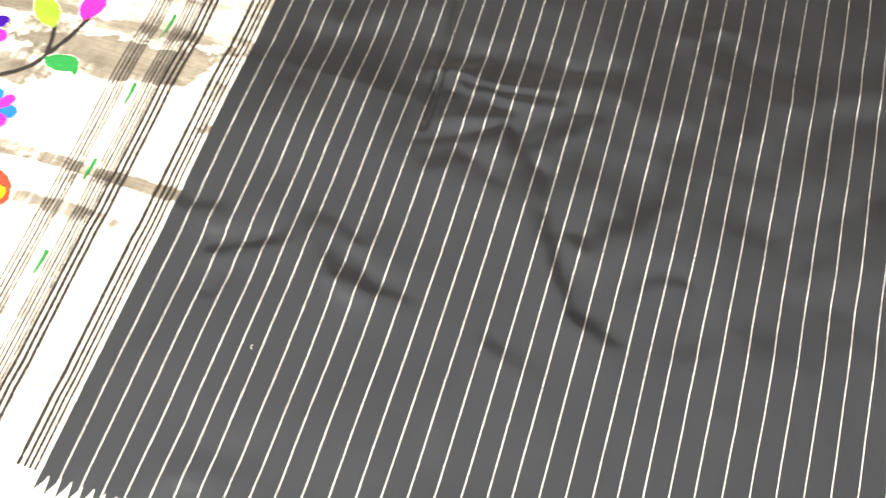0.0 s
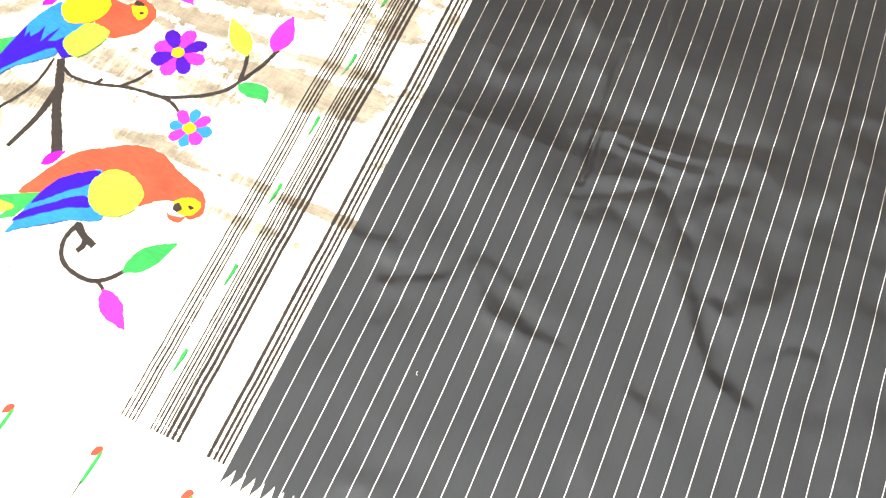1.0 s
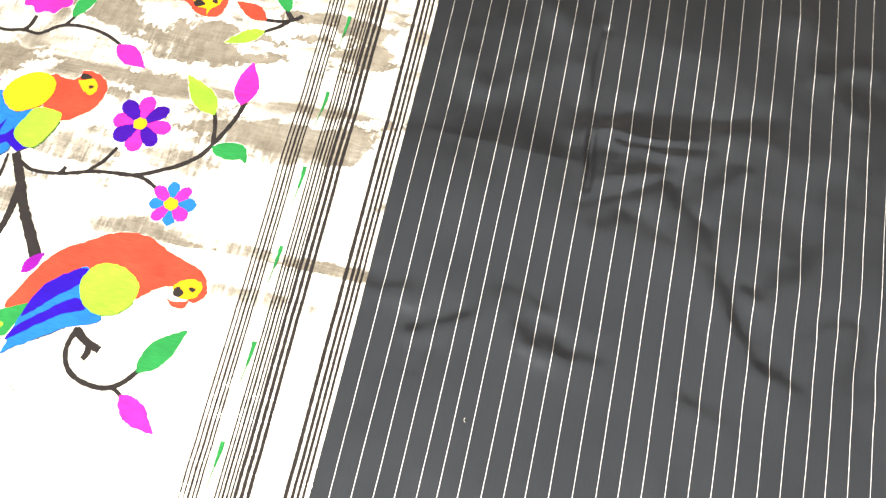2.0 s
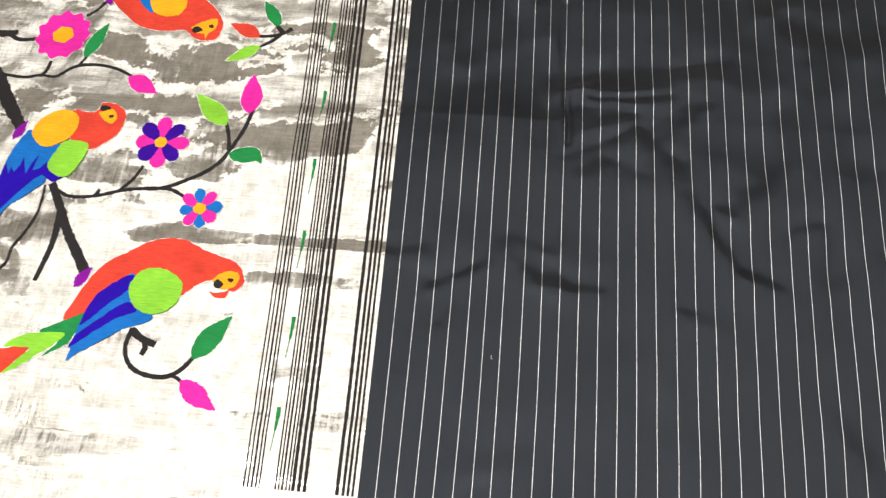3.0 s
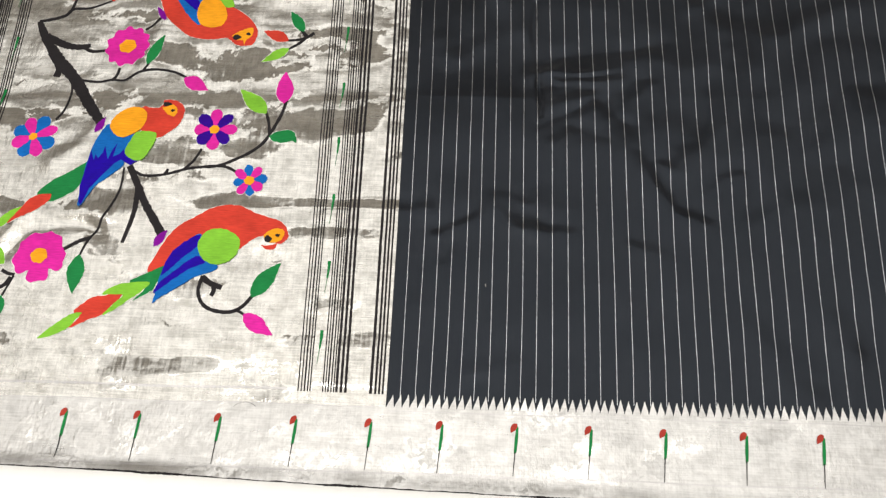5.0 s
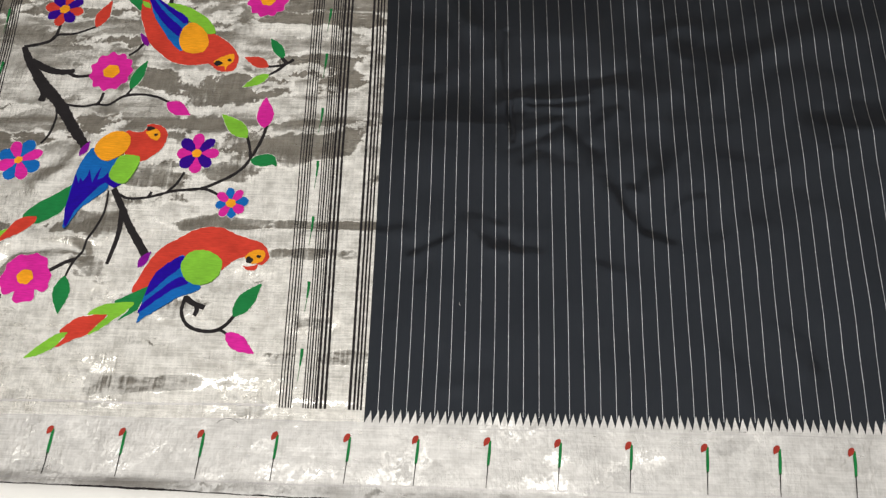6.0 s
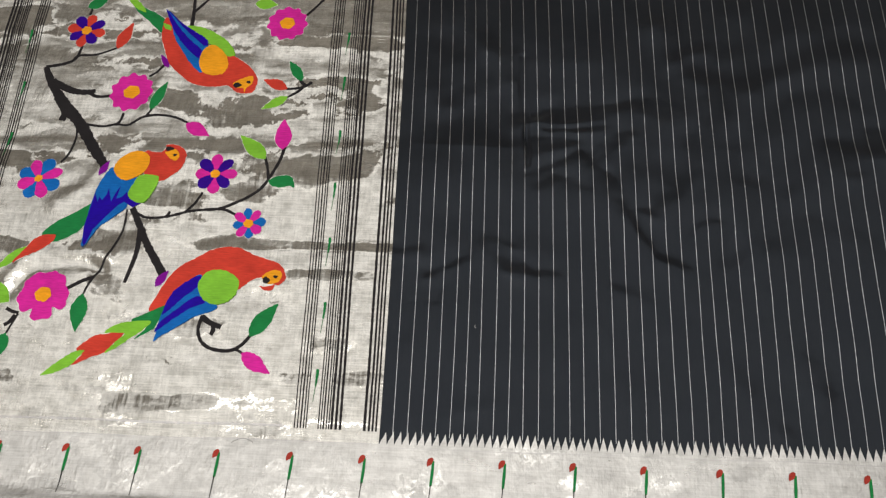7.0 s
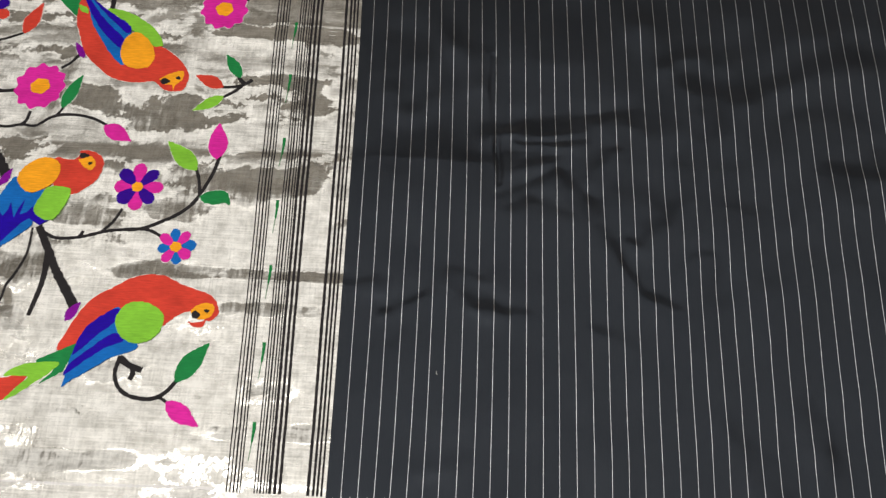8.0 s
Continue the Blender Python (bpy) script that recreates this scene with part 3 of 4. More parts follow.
# Housing for the added key lamp; no fixture is known here.
def added_fixture():
    root = tagged(new("added_fixture"), "added white rectangular ceiling light fixture, unseen", "ceiling light")
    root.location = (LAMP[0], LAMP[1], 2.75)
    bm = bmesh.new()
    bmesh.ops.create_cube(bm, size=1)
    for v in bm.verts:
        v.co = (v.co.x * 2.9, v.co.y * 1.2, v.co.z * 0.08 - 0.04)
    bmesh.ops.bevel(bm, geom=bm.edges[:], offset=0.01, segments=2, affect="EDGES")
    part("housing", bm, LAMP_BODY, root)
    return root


added_fixture()


# Tray that backs the added reflection panel.
def fill_panel():
    root = tagged(new("added_fill_panel"), "added wide white luminous panel under the ceiling, for reflections", "ceiling panel")
    root.location = (FILL_PANEL[0], FILL_PANEL[1], 2.75)
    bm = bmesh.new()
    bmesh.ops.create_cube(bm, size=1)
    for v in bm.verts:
        v.co = (v.co.x * (FILL_PANEL[2] + 0.06), v.co.y * (FILL_PANEL[3] + 0.06), v.co.z * 0.045 - 0.0225)
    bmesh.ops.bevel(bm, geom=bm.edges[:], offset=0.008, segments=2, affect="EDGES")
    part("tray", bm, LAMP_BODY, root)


fill_panel()


def bed_sheet():
    """The white cotton sheet under the saree, with low soft folds."""
    n, m = 150, 130
    xx, yy = np.meshgrid(np.linspace(-1.5, 1.7, n), np.linspace(-0.9, 1.7, m))
    zz = -0.0155 + 0.0016 * soft_noise(xx, yy, 0.12, 0.10, 21) + 0.0010 * soft_noise(xx, yy, 0.05, 0.05, 22)
    top = np.stack([xx, yy, zz], -1).reshape(-1, 3)
    idx = np.arange(n * m).reshape(m, n)
    quads = np.stack([idx[:-1, :-1], idx[:-1, 1:], idx[1:, 1:], idx[1:, :-1]], -1).reshape(-1, 4)
    ring = np.concatenate([idx[0, :], idx[1:, -1], idx[-1, -2::-1], idx[-2:0:-1, 0]])
    low = top[ring].copy()
    low[:, 2] = GROUND + 0.0005
    li = n * m + np.arange(len(ring))
    skirt = np.stack([np.roll(ring, -1), ring, li, np.roll(li, -1)], -1)
    me = bpy.data.meshes.new("bed_sheet")
    me.from_pydata(np.concatenate([top, low]).tolist(), [], np.concatenate([quads, skirt]).tolist())
    ob = part_mesh("bed_sheet", me, SHEET, None)
    return tagged(ob, "plain white cotton sheet spread flat under the saree", "sheet")


bed_sheet()

# ---- the saree ----
saree = tagged(new("saree"), "black silk saree, silver stripes, parrots on silver pallu, spread flat", "saree")
saree.location = (0, 0, 0)
TOP, LEFT, RIGHT, EDGE = 1.06, -1.05, 1.15, -0.137
cloth("pallu", LEFT, 0.0, hem, lambda u: TOP + 0 * u, ZARI, saree, "crushed silver zari pallu with woven birds and flowers", step=0.002)
field = cloth("field", 0.0, RIGHT, hem, lambda u: TOP + 0 * u, BLACK_SILK, saree, "creased black silk body with fine silver stripes")
border = cloth("border", LEFT, RIGHT, lambda u: EDGE + 0.0025 * soft_noise(u, u * 0, 0.16, 1, 31), hem, BORDER_ZARI, saree, "silver zari border with a raw lower edge")

# the lowest parrot, with its head bent down
bird = shape("parrot", [(-40.0, 17.5), (-38.8, 21.0), (-37.4, 23.9), (-35.8, 25.7), (-33.6, 27.1), (-31.7, 28.4), (-29.5, 29.2), (-26.6, 29.2), (-23.8, 28.1), (-21.1, 27.3), (-19.2, 26.5), (-18.1, 24.9), (-18.2, 23.6), (-19.3, 22.8), (-21.0, 23.6), (-22.0, 24.1), (-23.0, 23.9), (-24.2, 23.1), (-25.7, 21.7), (-27.5, 20.1), (-32.2, 19.3), (-36.9, 18.6)], RED, 3, saree, label='woven red parrot with a light green shoulder and blue wing')
shape("beak", [(-22.2, 22.6), (-21.2, 22.5), (-19.7, 22.9), (-19.9, 22.1), (-20.7, 21.8), (-21.5, 22.0)], RED, 3, bird)
shape("face", [(-22.0, 24.0), (-21.6, 24.8), (-20.7, 25.4), (-19.5, 25.5), (-18.8, 25.1), (-18.8, 24.0), (-19.4, 23.3), (-20.3, 23.0), (-21.1, 23.2)], YELLOW, 4, bird)
shape("bill", [(-21.8, 24.0), (-21.3, 24.3), (-20.6, 23.7), (-21.0, 23.1), (-21.7, 23.3)], BLACK, 5, bird, label='black hooked bill tip')
shape("eye", [(-20.2, 24.4), (-19.8, 24.6), (-19.3, 24.3), (-19.7, 24.0)], BLACK, 5, bird)
shape("wing", [(-38.3, 12.2), (-38.1, 14.1), (-37.6, 17.3), (-35.8, 20.6), (-33.8, 23.0), (-32.3, 24.0), (-30.4, 20.9), (-28.7, 18.7), (-29.8, 17.7), (-32.2, 16.7), (-35.0, 14.7), (-37.3, 13.2)], BLUE, 4, bird)
shape("wing_feather", [(-32.3, 23.9), (-34.3, 22.9), (-36.7, 20.5), (-37.7, 16.9), (-36.5, 17.8), (-34.3, 20.2), (-32.5, 22.0)], DARKBLUE, 5, bird)
shape("wing_feather", [(-32.2, 20.3), (-30.8, 19.2), (-33.0, 18.2), (-35.3, 16.5), (-38.3, 13.9), (-37.8, 15.5), (-35.7, 17.6), (-33.7, 19.4)], DARKBLUE, 5, bird)
shape("shoulder", [(-32.5, 22.1), (-32.0, 23.8), (-30.7, 24.9), (-28.3, 25.0), (-26.0, 23.7), (-25.7, 22.0), (-26.3, 20.4), (-27.9, 19.2), (-29.7, 19.0), (-31.6, 20.1)], LIME, 6, bird)
shape("tail_feather", [(-42.7, 15.7), (-39.8, 17.3), (-36.2, 20.1), (-37.2, 17.1), (-38.0, 15.9), (-38.5, 14.6), (-40.3, 13.3), (-41.6, 12.6), (-39.8, 15.0)], GREEN, 2, bird)
shape("tail_feather", [(-46.7, 13.4), (-45.1, 14.8), (-43.3, 15.4), (-39.4, 15.7), (-40.2, 14.3), (-42.1, 12.7), (-44.8, 10.6), (-46.0, 10.1), (-44.6, 11.9), (-43.4, 13.5)], LIME, 4, bird)
shape("tail_feather", [(-50.8, 10.4), (-50.1, 11.3), (-48.4, 12.7), (-46.6, 13.2), (-43.5, 13.6), (-44.8, 11.6), (-46.0, 10.1), (-48.3, 9.1), (-51.1, 7.7), (-49.7, 9.5)], RED, 3, bird)
shape("tail_feather", [(-55.7, 5.8), (-54.0, 7.6), (-51.9, 9.4), (-50.5, 10.2), (-49.4, 10.2), (-50.2, 9.0), (-51.2, 7.7), (-53.4, 6.4)], LIME, 4, bird)

# the middle parrot, looking back over its shoulder
bird = shape("parrot", [(-46.6, 47.0), (-44.9, 47.0), (-43.5, 47.0), (-42.9, 48.0), (-42.9, 48.6), (-41.1, 48.6), (-39.5, 47.7), (-38.8, 46.2), (-39.3, 43.9), (-40.4, 42.5), (-42.5, 41.1), (-44.8, 41.5), (-46.3, 43.7)], RED, 3, saree, label='woven red parrot with a yellow shoulder and blue wing')
shape("face", [(-42.9, 47.0), (-42.0, 47.3), (-41.2, 47.7), (-40.1, 46.5), (-40.5, 45.3), (-41.6, 45.6), (-42.4, 46.4)], YELLOW, 4, bird)
shape("bill", [(-42.9, 47.9), (-42.2, 48.2), (-41.3, 47.7), (-41.9, 47.4), (-42.6, 47.2)], BLACK, 5, bird)
shape("eye", [(-41.3, 46.3), (-41.0, 46.7), (-40.6, 46.5), (-40.9, 46.1)], BLACK, 5, bird)
shape("wing", [(-51.6, 43.5), (-49.9, 41.6), (-48.5, 41.0), (-46.8, 41.7), (-47.7, 38.8), (-47.6, 36.7), (-47.7, 35.7), (-50.1, 33.4), (-51.8, 31.9), (-53.6, 28.3), (-54.2, 29.7), (-54.1, 34.7), (-53.8, 38.7), (-52.9, 41.5)], BLUE, 4, bird)
shape("wing_feather", [(-53.7, 38.4), (-52.9, 36.6), (-52.8, 37.8), (-52.2, 37.0), (-51.6, 38.2), (-51.4, 39.4), (-50.5, 36.8), (-50.1, 38.5), (-49.4, 40.0), (-49.7, 37.4), (-48.8, 37.9), (-48.1, 38.8), (-47.3, 37.5), (-45.3, 36.7), (-46.5, 35.8), (-48.2, 36.9), (-49.1, 36.2), (-50.9, 34.0), (-52.6, 31.5), (-53.5, 28.4), (-54.0, 29.0), (-54.3, 31.8), (-54.1, 34.7)], DARKBLUE, 5, bird, smooth=False)
shape("shoulder", [(-51.4, 43.2), (-50.9, 45.0), (-49.5, 46.5), (-47.3, 47.1), (-45.5, 46.0), (-45.3, 44.0), (-46.5, 42.2), (-48.7, 41.1), (-50.4, 41.7)], YELLOW, 6, bird)
shape("belly", [(-47.8, 38.6), (-47.0, 41.2), (-46.1, 42.2), (-43.4, 42.1), (-42.9, 41.1), (-43.9, 37.9), (-45.2, 36.7), (-47.0, 37.3)], LIME, 6, bird)
shape("tail_feather", [(-53.8, 36.4), (-56.6, 34.5), (-59.6, 32.6), (-61.6, 30.2), (-59.1, 28.9), (-54.9, 31.3), (-54.0, 34.3)], GREEN, 3, bird)
shape("tail_feather", [(-59.2, 30.4), (-62.3, 29.7), (-64.0, 27.2), (-65.4, 24.9), (-63.2, 26.1), (-61.0, 27.3), (-59.3, 29.0)], RED, 4, bird)
shape("tail_feather", [(-63.5, 28.0), (-65.5, 27.1), (-67.2, 25.3), (-68.2, 23.6), (-66.5, 24.2), (-65.2, 25.2), (-63.7, 27.1)], LIME, 3, bird)

# the upper parrot, hanging head down
bird = shape("parrot", [(-48.7, 76.9), (-49.0, 74.8), (-48.6, 71.9), (-47.3, 68.7), (-45.8, 65.8), (-43.7, 63.9), (-41.4, 62.2), (-39.1, 61.4), (-36.4, 61.3), (-34.1, 61.6), (-33.1, 60.9), (-32.0, 60.1), (-30.6, 59.9), (-29.2, 60.3), (-28.7, 61.5), (-28.6, 62.9), (-29.4, 64.5), (-30.7, 65.9), (-32.6, 67.4), (-34.6, 68.4), (-37.8, 69.8), (-41.9, 71.0), (-45.7, 73.5), (-47.1, 75.5)], RED, 3, saree, label='woven red parrot hanging head down with a yellow shoulder')
shape("wing", [(-49.1, 78.8), (-47.6, 76.1), (-46.5, 72.9), (-44.7, 69.9), (-42.1, 66.5), (-39.5, 64.3), (-38.9, 67.2), (-39.3, 70.4), (-42.3, 73.3), (-45.8, 75.9)], BLUE, 4, bird)
shape("wing_feather", [(-49.1, 78.9), (-47.1, 74.8), (-45.0, 71.6), (-42.2, 68.7), (-40.5, 67.5), (-40.3, 69.3), (-43.1, 71.8), (-45.9, 74.8)], DARKBLUE, 5, bird)
shape("wing_feather", [(-48.8, 78.8), (-45.7, 75.4), (-42.7, 72.6), (-40.2, 70.5), (-39.4, 71.1), (-40.3, 72.3), (-42.3, 73.6), (-45.5, 75.8)], DARKBLUE, 5, bird)
shape("belly", [(-44.2, 74.9), (-42.0, 74.9), (-39.7, 74.1), (-36.6, 72.3), (-34.7, 70.3), (-33.8, 68.3), (-35.6, 68.2), (-37.3, 69.8), (-39.4, 71.1), (-42.3, 73.6)], LIME, 4, bird)
shape("shoulder", [(-40.4, 67.5), (-40.0, 69.5), (-38.6, 70.6), (-36.7, 69.7), (-35.1, 67.6), (-34.7, 66.0), (-35.3, 64.3), (-37.4, 63.8), (-39.3, 64.5), (-40.2, 66.0)], YELLOW, 6, bird)
shape("rump", [(-49.0, 75.4), (-47.7, 75.1), (-47.2, 73.9), (-48.5, 74.4)], LIME, 5, bird)
shape("face", [(-33.1, 62.1), (-31.4, 63.2), (-29.6, 63.6), (-29.5, 62.1), (-30.4, 61.2), (-30.7, 60.1), (-31.0, 61.0), (-32.1, 61.1)], YELLOW, 4, bird)
shape("bill", [(-33.0, 61.8), (-32.3, 62.3), (-31.4, 61.8), (-31.9, 61.2), (-32.7, 61.2)], BLACK, 5, bird)
shape("eye", [(-30.6, 62.5), (-30.1, 62.6), (-29.8, 62.2), (-30.4, 62.1)], BLACK, 5, bird)
shape("tail_feather", [(-48.8, 73.2), (-48.5, 76.1), (-51.6, 78.2), (-54.1, 79.5), (-56.8, 81.6), (-55.1, 78.7), (-51.7, 75.7)], GREEN, 2, bird)
shape("tail_feather", [(-57.8, 81.9), (-54.9, 80.6), (-52.9, 78.0), (-54.7, 78.7), (-56.2, 80.0)], LIME, 4, bird)

# branches
branch([(-69.9, 65.0), (-67.5, 60.9), (-63.5, 56.1), (-60.4, 52.9), (-56.6, 47.9), (-53.0, 43.6)], 0.99, 1.44, belly=0.9)
branch([(-66.1, 58.4), (-64.0, 55.4), (-64.0, 53.4)], 1.30, 1.19)
branch([(-69.9, 65.0), (-66.7, 65.7), (-64.5, 67.0), (-63.8, 70.5)], 0.66, 0.44)
branch([(-64.9, 66.6), (-63.9, 67.7), (-60.6, 68.0), (-56.7, 69.7)], 0.55, 0.33)
branch([(-67.8, 61.8), (-63.7, 59.9), (-60.8, 59.5), (-59.0, 59.9)], 1.53, 0.88)
branch([(-60.3, 59.6), (-58.5, 58.7), (-55.6, 59.0)], 0.65, 0.54)
branch([(-46.5, 35.8), (-44.5, 32.4), (-42.6, 29.1), (-40.5, 26.2), (-38.8, 23.8)], 1.11, 1.41)
branch([(-44.5, 32.4), (-44.2, 29.5), (-44.3, 26.7), (-45.2, 22.2)], 1.00, 0.60)
branch([(-60.9, 52.9), (-60.3, 49.6), (-60.6, 46.3), (-61.6, 44.4)], 0.37, 0.37)
branch([(-47.4, 35.5), (-47.4, 31.8), (-48.7, 27.6), (-50.9, 22.5)], 0.30, 0.40)
branch([(-50.7, 22.9), (-52.3, 22.2), (-54.7, 20.7)], 0.68, 0.59)
branch([(-50.9, 22.5), (-51.4, 21.0), (-51.8, 19.4)], 0.39, 0.29)
branch([(-59.5, 52.8), (-56.0, 52.4), (-53.5, 52.9), (-51.2, 52.8), (-49.0, 54.3), (-45.9, 54.9), (-42.6, 54.5), (-40.0, 53.4)], 0.43, 0.43)
branch([(-53.6, 52.7), (-52.9, 53.7), (-52.6, 55.3)], 0.53, 0.42)
branch([(-48.2, 54.6), (-47.6, 55.4), (-47.1, 56.4)], 0.42, 0.32)
branch([(-46.4, 35.4), (-45.0, 34.6), (-43.4, 34.1), (-40.2, 34.4), (-36.2, 35.6), (-32.4, 36.2), (-30.2, 36.2), (-28.0, 35.2)], 0.46, 0.46)
branch([(-37.2, 35.3), (-35.8, 37.0), (-34.7, 39.3)], 0.40, 0.40)
branch([(-33.4, 36.0), (-30.9, 36.5), (-27.5, 38.2), (-25.2, 39.9), (-23.6, 42.0), (-22.0, 45.9), (-21.5, 48.9)], 0.46, 0.54)
branch([(-23.5, 42.1), (-23.9, 44.4), (-24.7, 46.6)], 0.52, 0.50)
branch([(-40.3, 34.3), (-40.0, 34.8), (-39.8, 35.4)], 0.60, 0.40)
branch([(-30.9, 17.1), (-31.2, 14.6), (-30.3, 12.6), (-28.4, 11.5), (-25.6, 11.3), (-23.7, 12.3), (-22.3, 14.2)], 0.57, 0.57)
branch([(-24.9, 11.7), (-23.8, 11.3), (-22.8, 10.6)], 0.46, 0.46)
branch([(-31.0, 16.9), (-29.5, 15.9), (-27.5, 15.2)], 0.94, 0.85)
branch([(-29.0, 15.9), (-28.7, 14.7), (-29.0, 13.8)], 0.75, 0.66)
branch([(-49.4, 63.3), (-47.9, 64.3), (-46.8, 65.8)], 0.43, 0.54)
branch([(-23.3, 61.2), (-21.6, 61.3), (-19.8, 61.7), (-18.4, 62.8)], 0.42, 0.53)
branch([(-19.8, 61.7), (-20.9, 60.6), (-22.6, 59.4)], 0.52, 0.42)
branch([(-20.8, 63.4), (-20.2, 62.6), (-19.5, 61.9)], 0.53, 0.74)
branch([(-43.4, 74.8), (-43.5, 77.8), (-43.9, 82.4)], 0.88, 0.44)
branch([(-43.6, 78.1), (-42.3, 79.7), (-40.7, 81.6)], 0.56, 0.45)
branch([(-21.4, 77.8), (-20.0, 79.6), (-18.3, 82.0)], 0.44, 0.44)
branch([(-64.3, 16.8), (-63.2, 16.3), (-62.0, 16.1)], 0.59, 0.49)
branch([(-62.5, 15.7), (-63.2, 14.5), (-64.0, 13.9)], 0.68, 0.58)
branch([(-62.1, 15.9), (-62.8, 14.0), (-63.5, 12.0)], 0.39, 0.29)
branch([(-64.1, 77.2), (-63.9, 78.8), (-63.4, 80.7)], 0.45, 0.45)

# leaves and buds
leaf("bud", (-21.9, 48.4), (-22.4, 54.6), 3.0, MAGENTA, "")
leaf("leaf", (-24.6, 46.3), (-29.9, 51.1), 2.8, LIME, "")
shape("leaf", [(-23.4, 41.9), (-22.4, 42.7), (-20.5, 43.1), (-19.2, 42.6), (-18.7, 40.8), (-19.5, 41.1), (-20.8, 40.7), (-22.6, 41.0)], GREEN, 2, saree)
leaf("bud", (-23.3, 11.0), (-18.4, 7.9), 2.5, MAGENTA, "")
leaf("leaf", (-22.5, 13.9), (-18.6, 19.7), 2.8, GREEN, "")
leaf("leaf", (-47.5, 55.9), (-45.4, 62.1), 2.0, GREEN, "")
leaf("bud", (-40.3, 53.2), (-35.7, 50.8), 2.6, MAGENTA, "")
leaf("leaf", (-51.8, 19.7), (-51.7, 13.3), 2.8, GREEN, "")
leaf("leaf", (-22.9, 61.2), (-27.5, 63.1), 2.1, RED, "")
leaf("leaf", (-20.3, 63.1), (-23.1, 67.2), 1.9, GREEN, "")
leaf("leaf", (-22.6, 59.5), (-27.0, 56.7), 1.9, LIME, "")
leaf("leaf", (-56.8, 69.5), (-55.0, 75.5), 2.5, RED, "")
leaf("leaf", (-64.8, 79.0), (-61.1, 81.5), 2.5, GREEN, "")
leaf("leaf", (-31.6, 80.4), (-27.2, 80.2), 2.4, LIME, "")
leaf("leaf", (-68.9, 20.2), (-64.1, 17.9), 3.6, LIME, "")
leaf("leaf", (-63.4, 12.5), (-64.0, 8.1), 2.5, GREEN, "")
leaf("bract", (-39.7, 21.7), (-38.0, 24.6), 1.5, PURPLE, "")
leaf("bract", (-53.8, 41.9), (-52.5, 44.9), 1.3, PURPLE, "")
leaf("bract", (-45.9, 65.1), (-48.1, 68.3), 1.2, PURPLE, "")

# flowers
flower(-52.0, 59.8, 4.19, "wavy", MAGENTA, MAGENTA, 10, 1.56)
flower(-58.5, 19.4, 4.40, "ragged", MAGENTA, MAGENTA, 60, 1.42)
flower(-24.8, 75.9, 3.92, "wavy", MAGENTA, MAGENTA, 40, 1.42)
flower(-33.0, 42.9, 3.75, "round", MAGENTA, PURPLEBLUE, 92, 0.86)
flower(-25.8, 33.8, 2.85, "round", BLUE, MAGENTA, 100, 0.88)
flower(-64.7, 40.9, 4.15, "round", BLUE, MAGENTA, 68, 0.78)
flower(-63.8, 73.4, 3.70, "round", RED, PURPLEBLUE, 80, 1.01)

# the small green birds in the line band of the pallu
for bx, by in [(-12.6, 74.0), (-12.4, 64.1), (-12.0, 52.8), (-11.6, 42.0), (-11.4, 31.8), (-10.8, 20.2), (-10.7, 9.0), (-74.5, 73.2), (-73.1, 61.6), (-72.6, 50.6)]:
    band_bird(bx / 100, by / 100)

# ---- lines of the pallu: distance from the edge of the black field, and width, in millimetres ----
LINES = [(5.9, 2.8), (11.4, 3.2), (16.9, 3.5), (24.0, 4.3), (61.6, 4.0), (68.3, 4.0), (75.1, 4.0), (79.3, 1.75), (83.2, 1.9), (87.8, 2.4), (91.8, 1.75), (95.7, 1.75),
         (114.9, 1.75), (118.8, 1.9), (123.6, 2.4), (128.4, 1.75), (133.2, 1.75)]


def warp_line(name, u, width, low, material, layer, parent, wobble=0.0, seed=0):
    ys = np.arange(low, TOP, 0.01)
    xs = u - lean(np.full_like(ys, u), ys) + wobble * soft_noise(ys * 0 + u * 3, ys, 0.2, 0.09, 40 + seed)
    ribbon(name, list(zip(xs.tolist(), ys.tolist())), [width] * len(ys), material, layer, parent, jag=0.12)


for off, width in LINES:
    warp_line("pallu_line", -off / 1000, width / 1000, -0.003 + 0.008 * -off / 1000, BLACK, 0, saree, 0.0004)
    warp_line("pallu_line", -0.835 + off / 1000, width / 1000, hem(-0.8) + 0.015, BLACK, 0, saree, 0.0008)

# the silver stripes of the black field: distance from its edge in millimetres
STRIPES = [20.4, 42.4, 64.1, 85.4, 107.9, 128.5, 149.6, 173.8, 196.2, 218.6, 241.9, 265.7, 289.6, 311.9, 335.2, 358.8, 382.3, 405.1, 427.3, 450.8, 474.1, 497.7, 519.1, 541.1, 563.7, 586.4, 610.0, 634.4, 657.6, 681.7, 705.3, 728.5, 752.1, 776.2, 799.0, 822.5, 845.0]
STRIPES += [845 + 23.2 * i for i in range(1, 13)]
for i, u in enumerate(STRIPES):
    warp_line("stripe", u / 1000, 0.00055, hem(u / 1000) + 0.012, STRIPE_ZARI, 1, field, 0.0004, i)

# the saw-toothed edge between field and border
PITCH = 0.01145
for i in range(99):
    x = 0.0015 + PITCH * i
    y, tall = hem(x), 0.0195 + rough_edge.uniform(-0.0015, 0.0015)
    lean_x = 0.0085 - 0.0025 * min(1, x / 0.4)
    part("tooth", filled([(x, y - 0.0015), (x + PITCH * 0.97, y - 0.0015), (x + PITCH * 0.94, y + 0.003), (x + lean_x + 0.0012, y + tall * 0.7), (x + lean_x, y + tall), (x + lean_x - 0.0022, y + tall * 0.66), (x + 0.0016, y + 0.004)], 2, 0.0003), BORDER_ZARI, border)

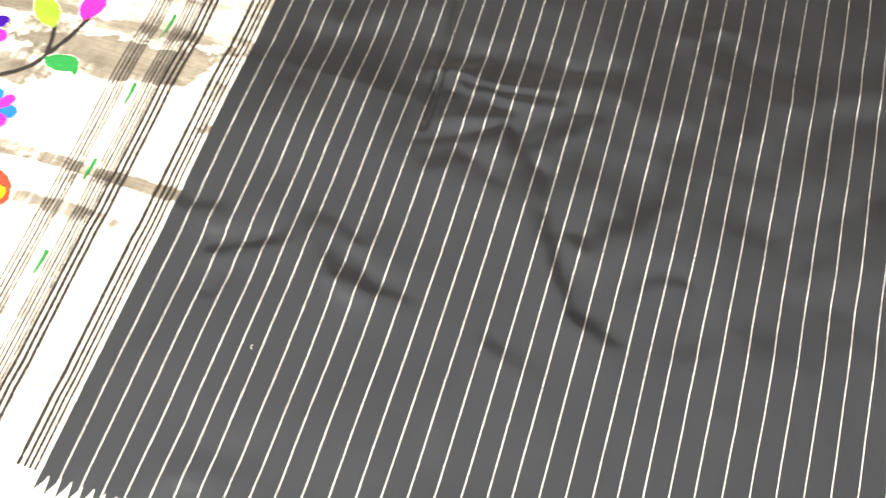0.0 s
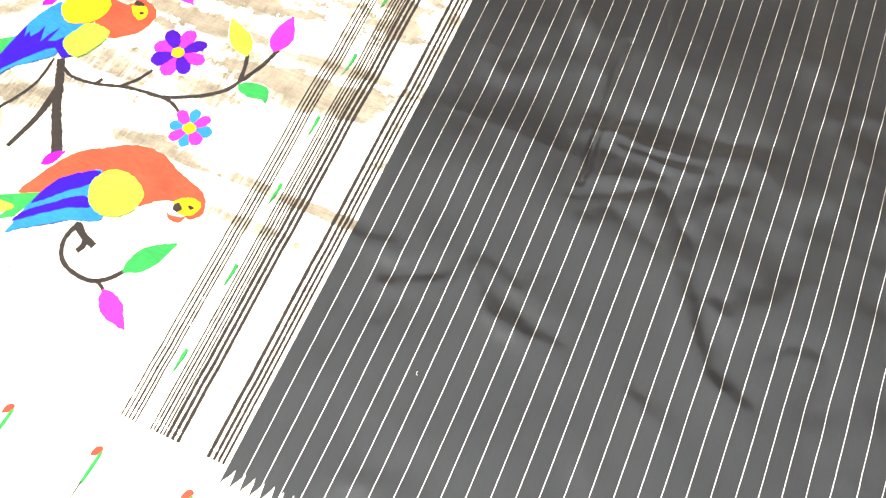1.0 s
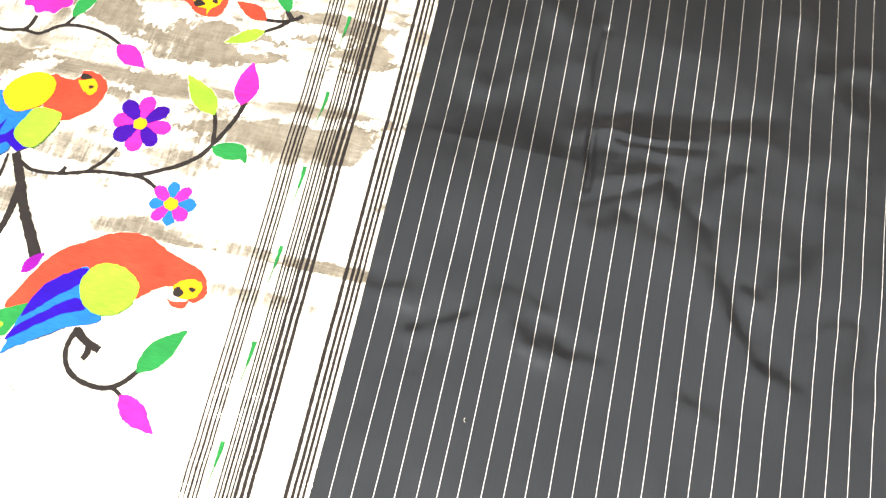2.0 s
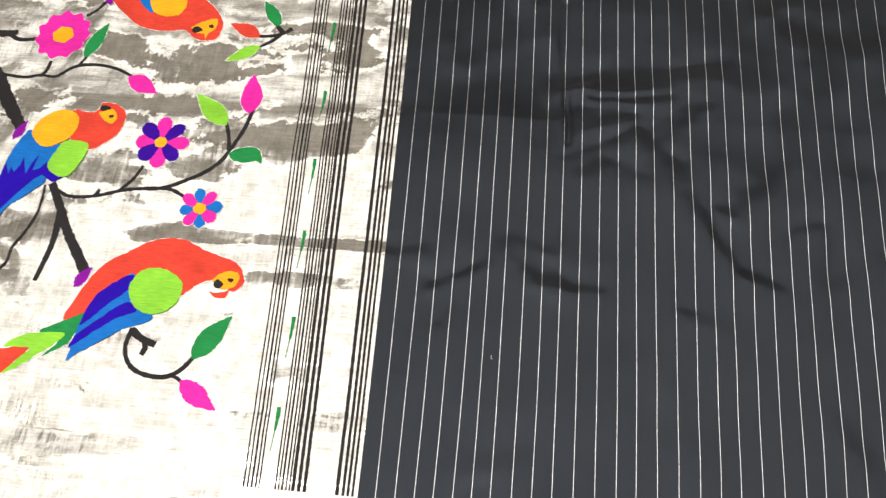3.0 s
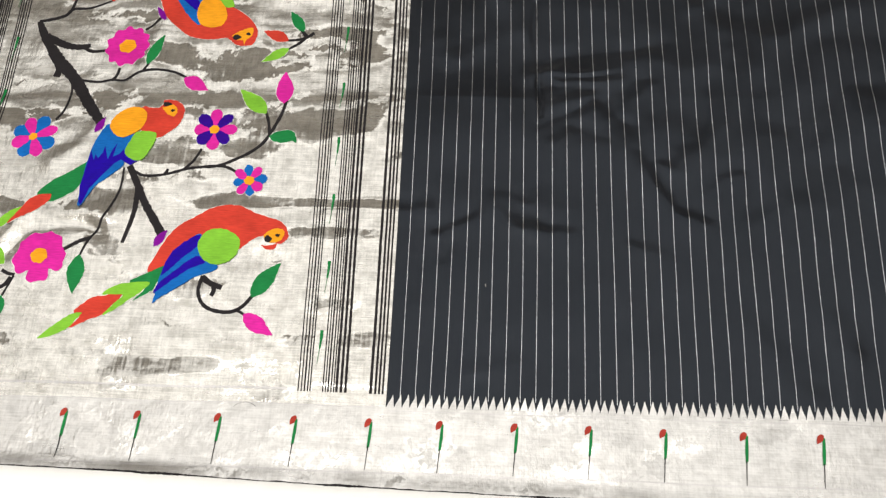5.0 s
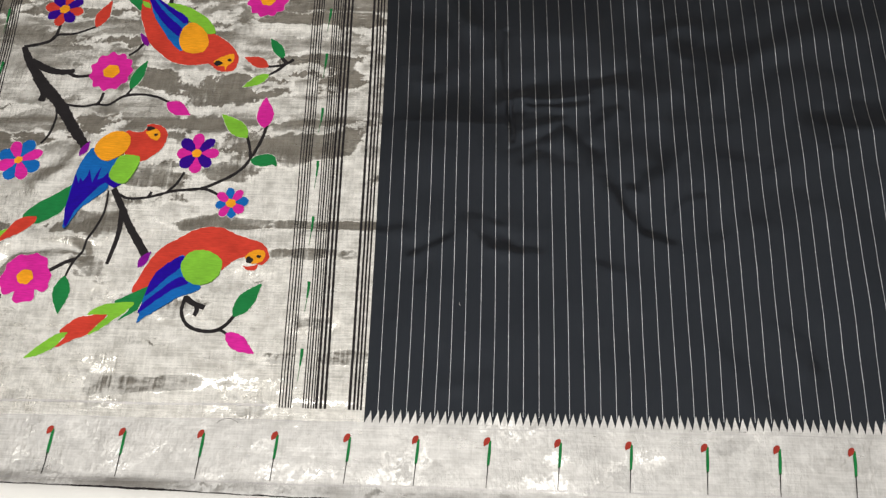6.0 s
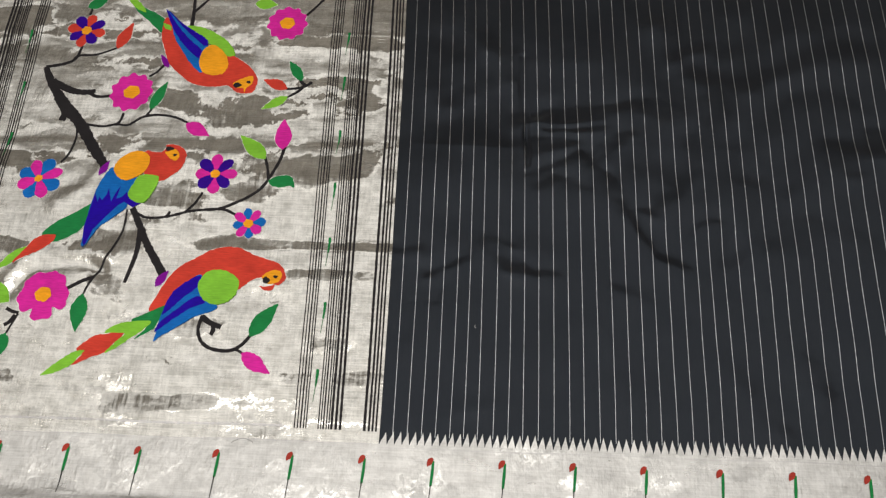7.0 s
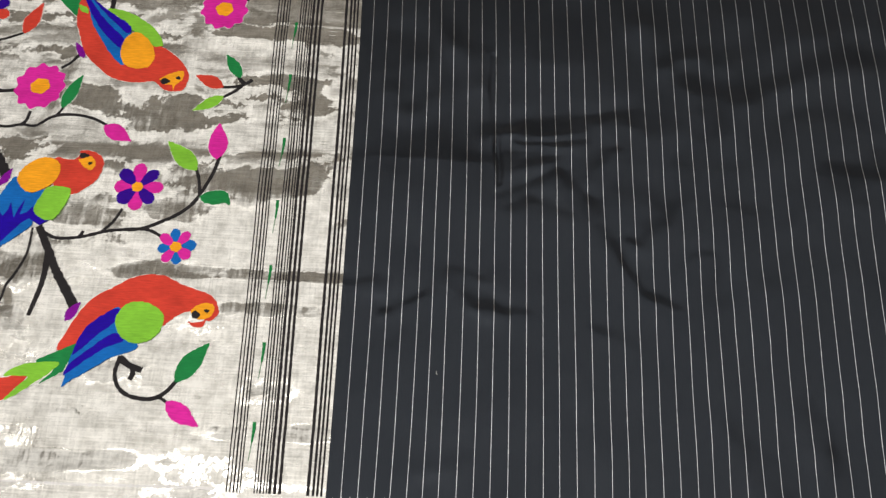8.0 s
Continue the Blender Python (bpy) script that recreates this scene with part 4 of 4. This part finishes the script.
# grey weft lines along the border
for off, width, x0, x1 in ((0.0, 0.0016, LEFT, 0.0), (0.0225, 0.0034, LEFT, -0.14), (-0.006, 0.0014, 0.0, RIGHT), (-0.094, 0.0022, LEFT, RIGHT)):
    xs = np.arange(x0, x1, 0.02)
    ribbon("weft_line", [(x, hem(x) + off + 0.0008 * math.sin(x * 23)) for x in xs.tolist()], [width] * len(xs), GREY_ZARI, 0, border, jag=0.35)

# the dark raw selvedge, with the shadow gap under it painted in
xs = np.arange(LEFT + 0.01, RIGHT - 0.01, 0.006)
ys = EDGE + 0.0025 * soft_noise(xs, xs * 0, 0.16, 1, 31) + 0.0012 + 0.0007 * soft_noise(xs, xs * 0, 0.012, 1, 33)
wide = 0.0012 + 0.0026 * np.clip(soft_noise(xs, xs * 0, 0.045, 1, 34), 0, 1) + 0.0008 * np.clip(soft_noise(xs, xs * 0, 0.013, 1, 35), 0, 1)
ribbon("selvedge_shadow", list(zip(xs.tolist(), ys.tolist())), wide.tolist(), BLACK, 1, border, "frayed dark edge threads with a painted-in shadow gap", jag=0.3)

# the row of small parrots in the border
for x in (-0.94, -0.825, -0.71, -0.595, -0.487, -0.373, -0.249, -0.134, -0.023, 0.081, 0.189, 0.294, 0.399, 0.510, 0.614, 0.722, 0.829, 0.936, 1.043):
    border_bird(x, -0.0425 + 0.016 * x)

# short bright weft floats beside the line band
for _ in range(16):
    y, long = rough_edge.uniform(0.06, 0.80), rough_edge.uniform(0.007, 0.022)
    x = rough_edge.uniform(-0.058, -0.030 - long * 0.6) - 0.034 * y
    dip = rough_edge.uniform(-0.0015, 0.0015)
    ribbon("weft_float", [(x, y), (x + long / 2, y + dip), (x + long, y + dip * 0.4)], [0.0003, rough_edge.uniform(0.0007, 0.0013), 0.0003], WHITE, 1.5, saree, step=0.004, jag=0.3)


def loose_thread(name, pts, thick, material, label):
    """A fine thread that lies on the cloth."""
    crv = bpy.data.curves.new(name, "CURVE")
    crv.dimensions, crv.bevel_depth, crv.bevel_resolution = "3D", thick, 1
    line = open_spline(pts, 4)
    sp = crv.splines.new("POLY")
    sp.points.add(len(line) - 1)
    for q, p in zip(sp.points, line):
        q.co = (p[0], p[1], float(relief(p[0], p[1])) + 0.0006 + thick, 1)
    crv.materials.append(material)
    return tagged(new(name, crv), label, "thread")


loose_thread("lint", [(0.1380, 0.1752), (0.1372, 0.1730), (0.1382, 0.1710), (0.1392, 0.1706)], 0.00020, WHITE, "tiny white lint lying on the black silk")
loose_thread("loose_thread", [(-0.228, -0.032), (-0.221, -0.027), (-0.209, -0.024), (-0.199, -0.027), (-0.194, -0.03)], 0.00022, BLACK, "fine dark loose thread lying on the silver border")
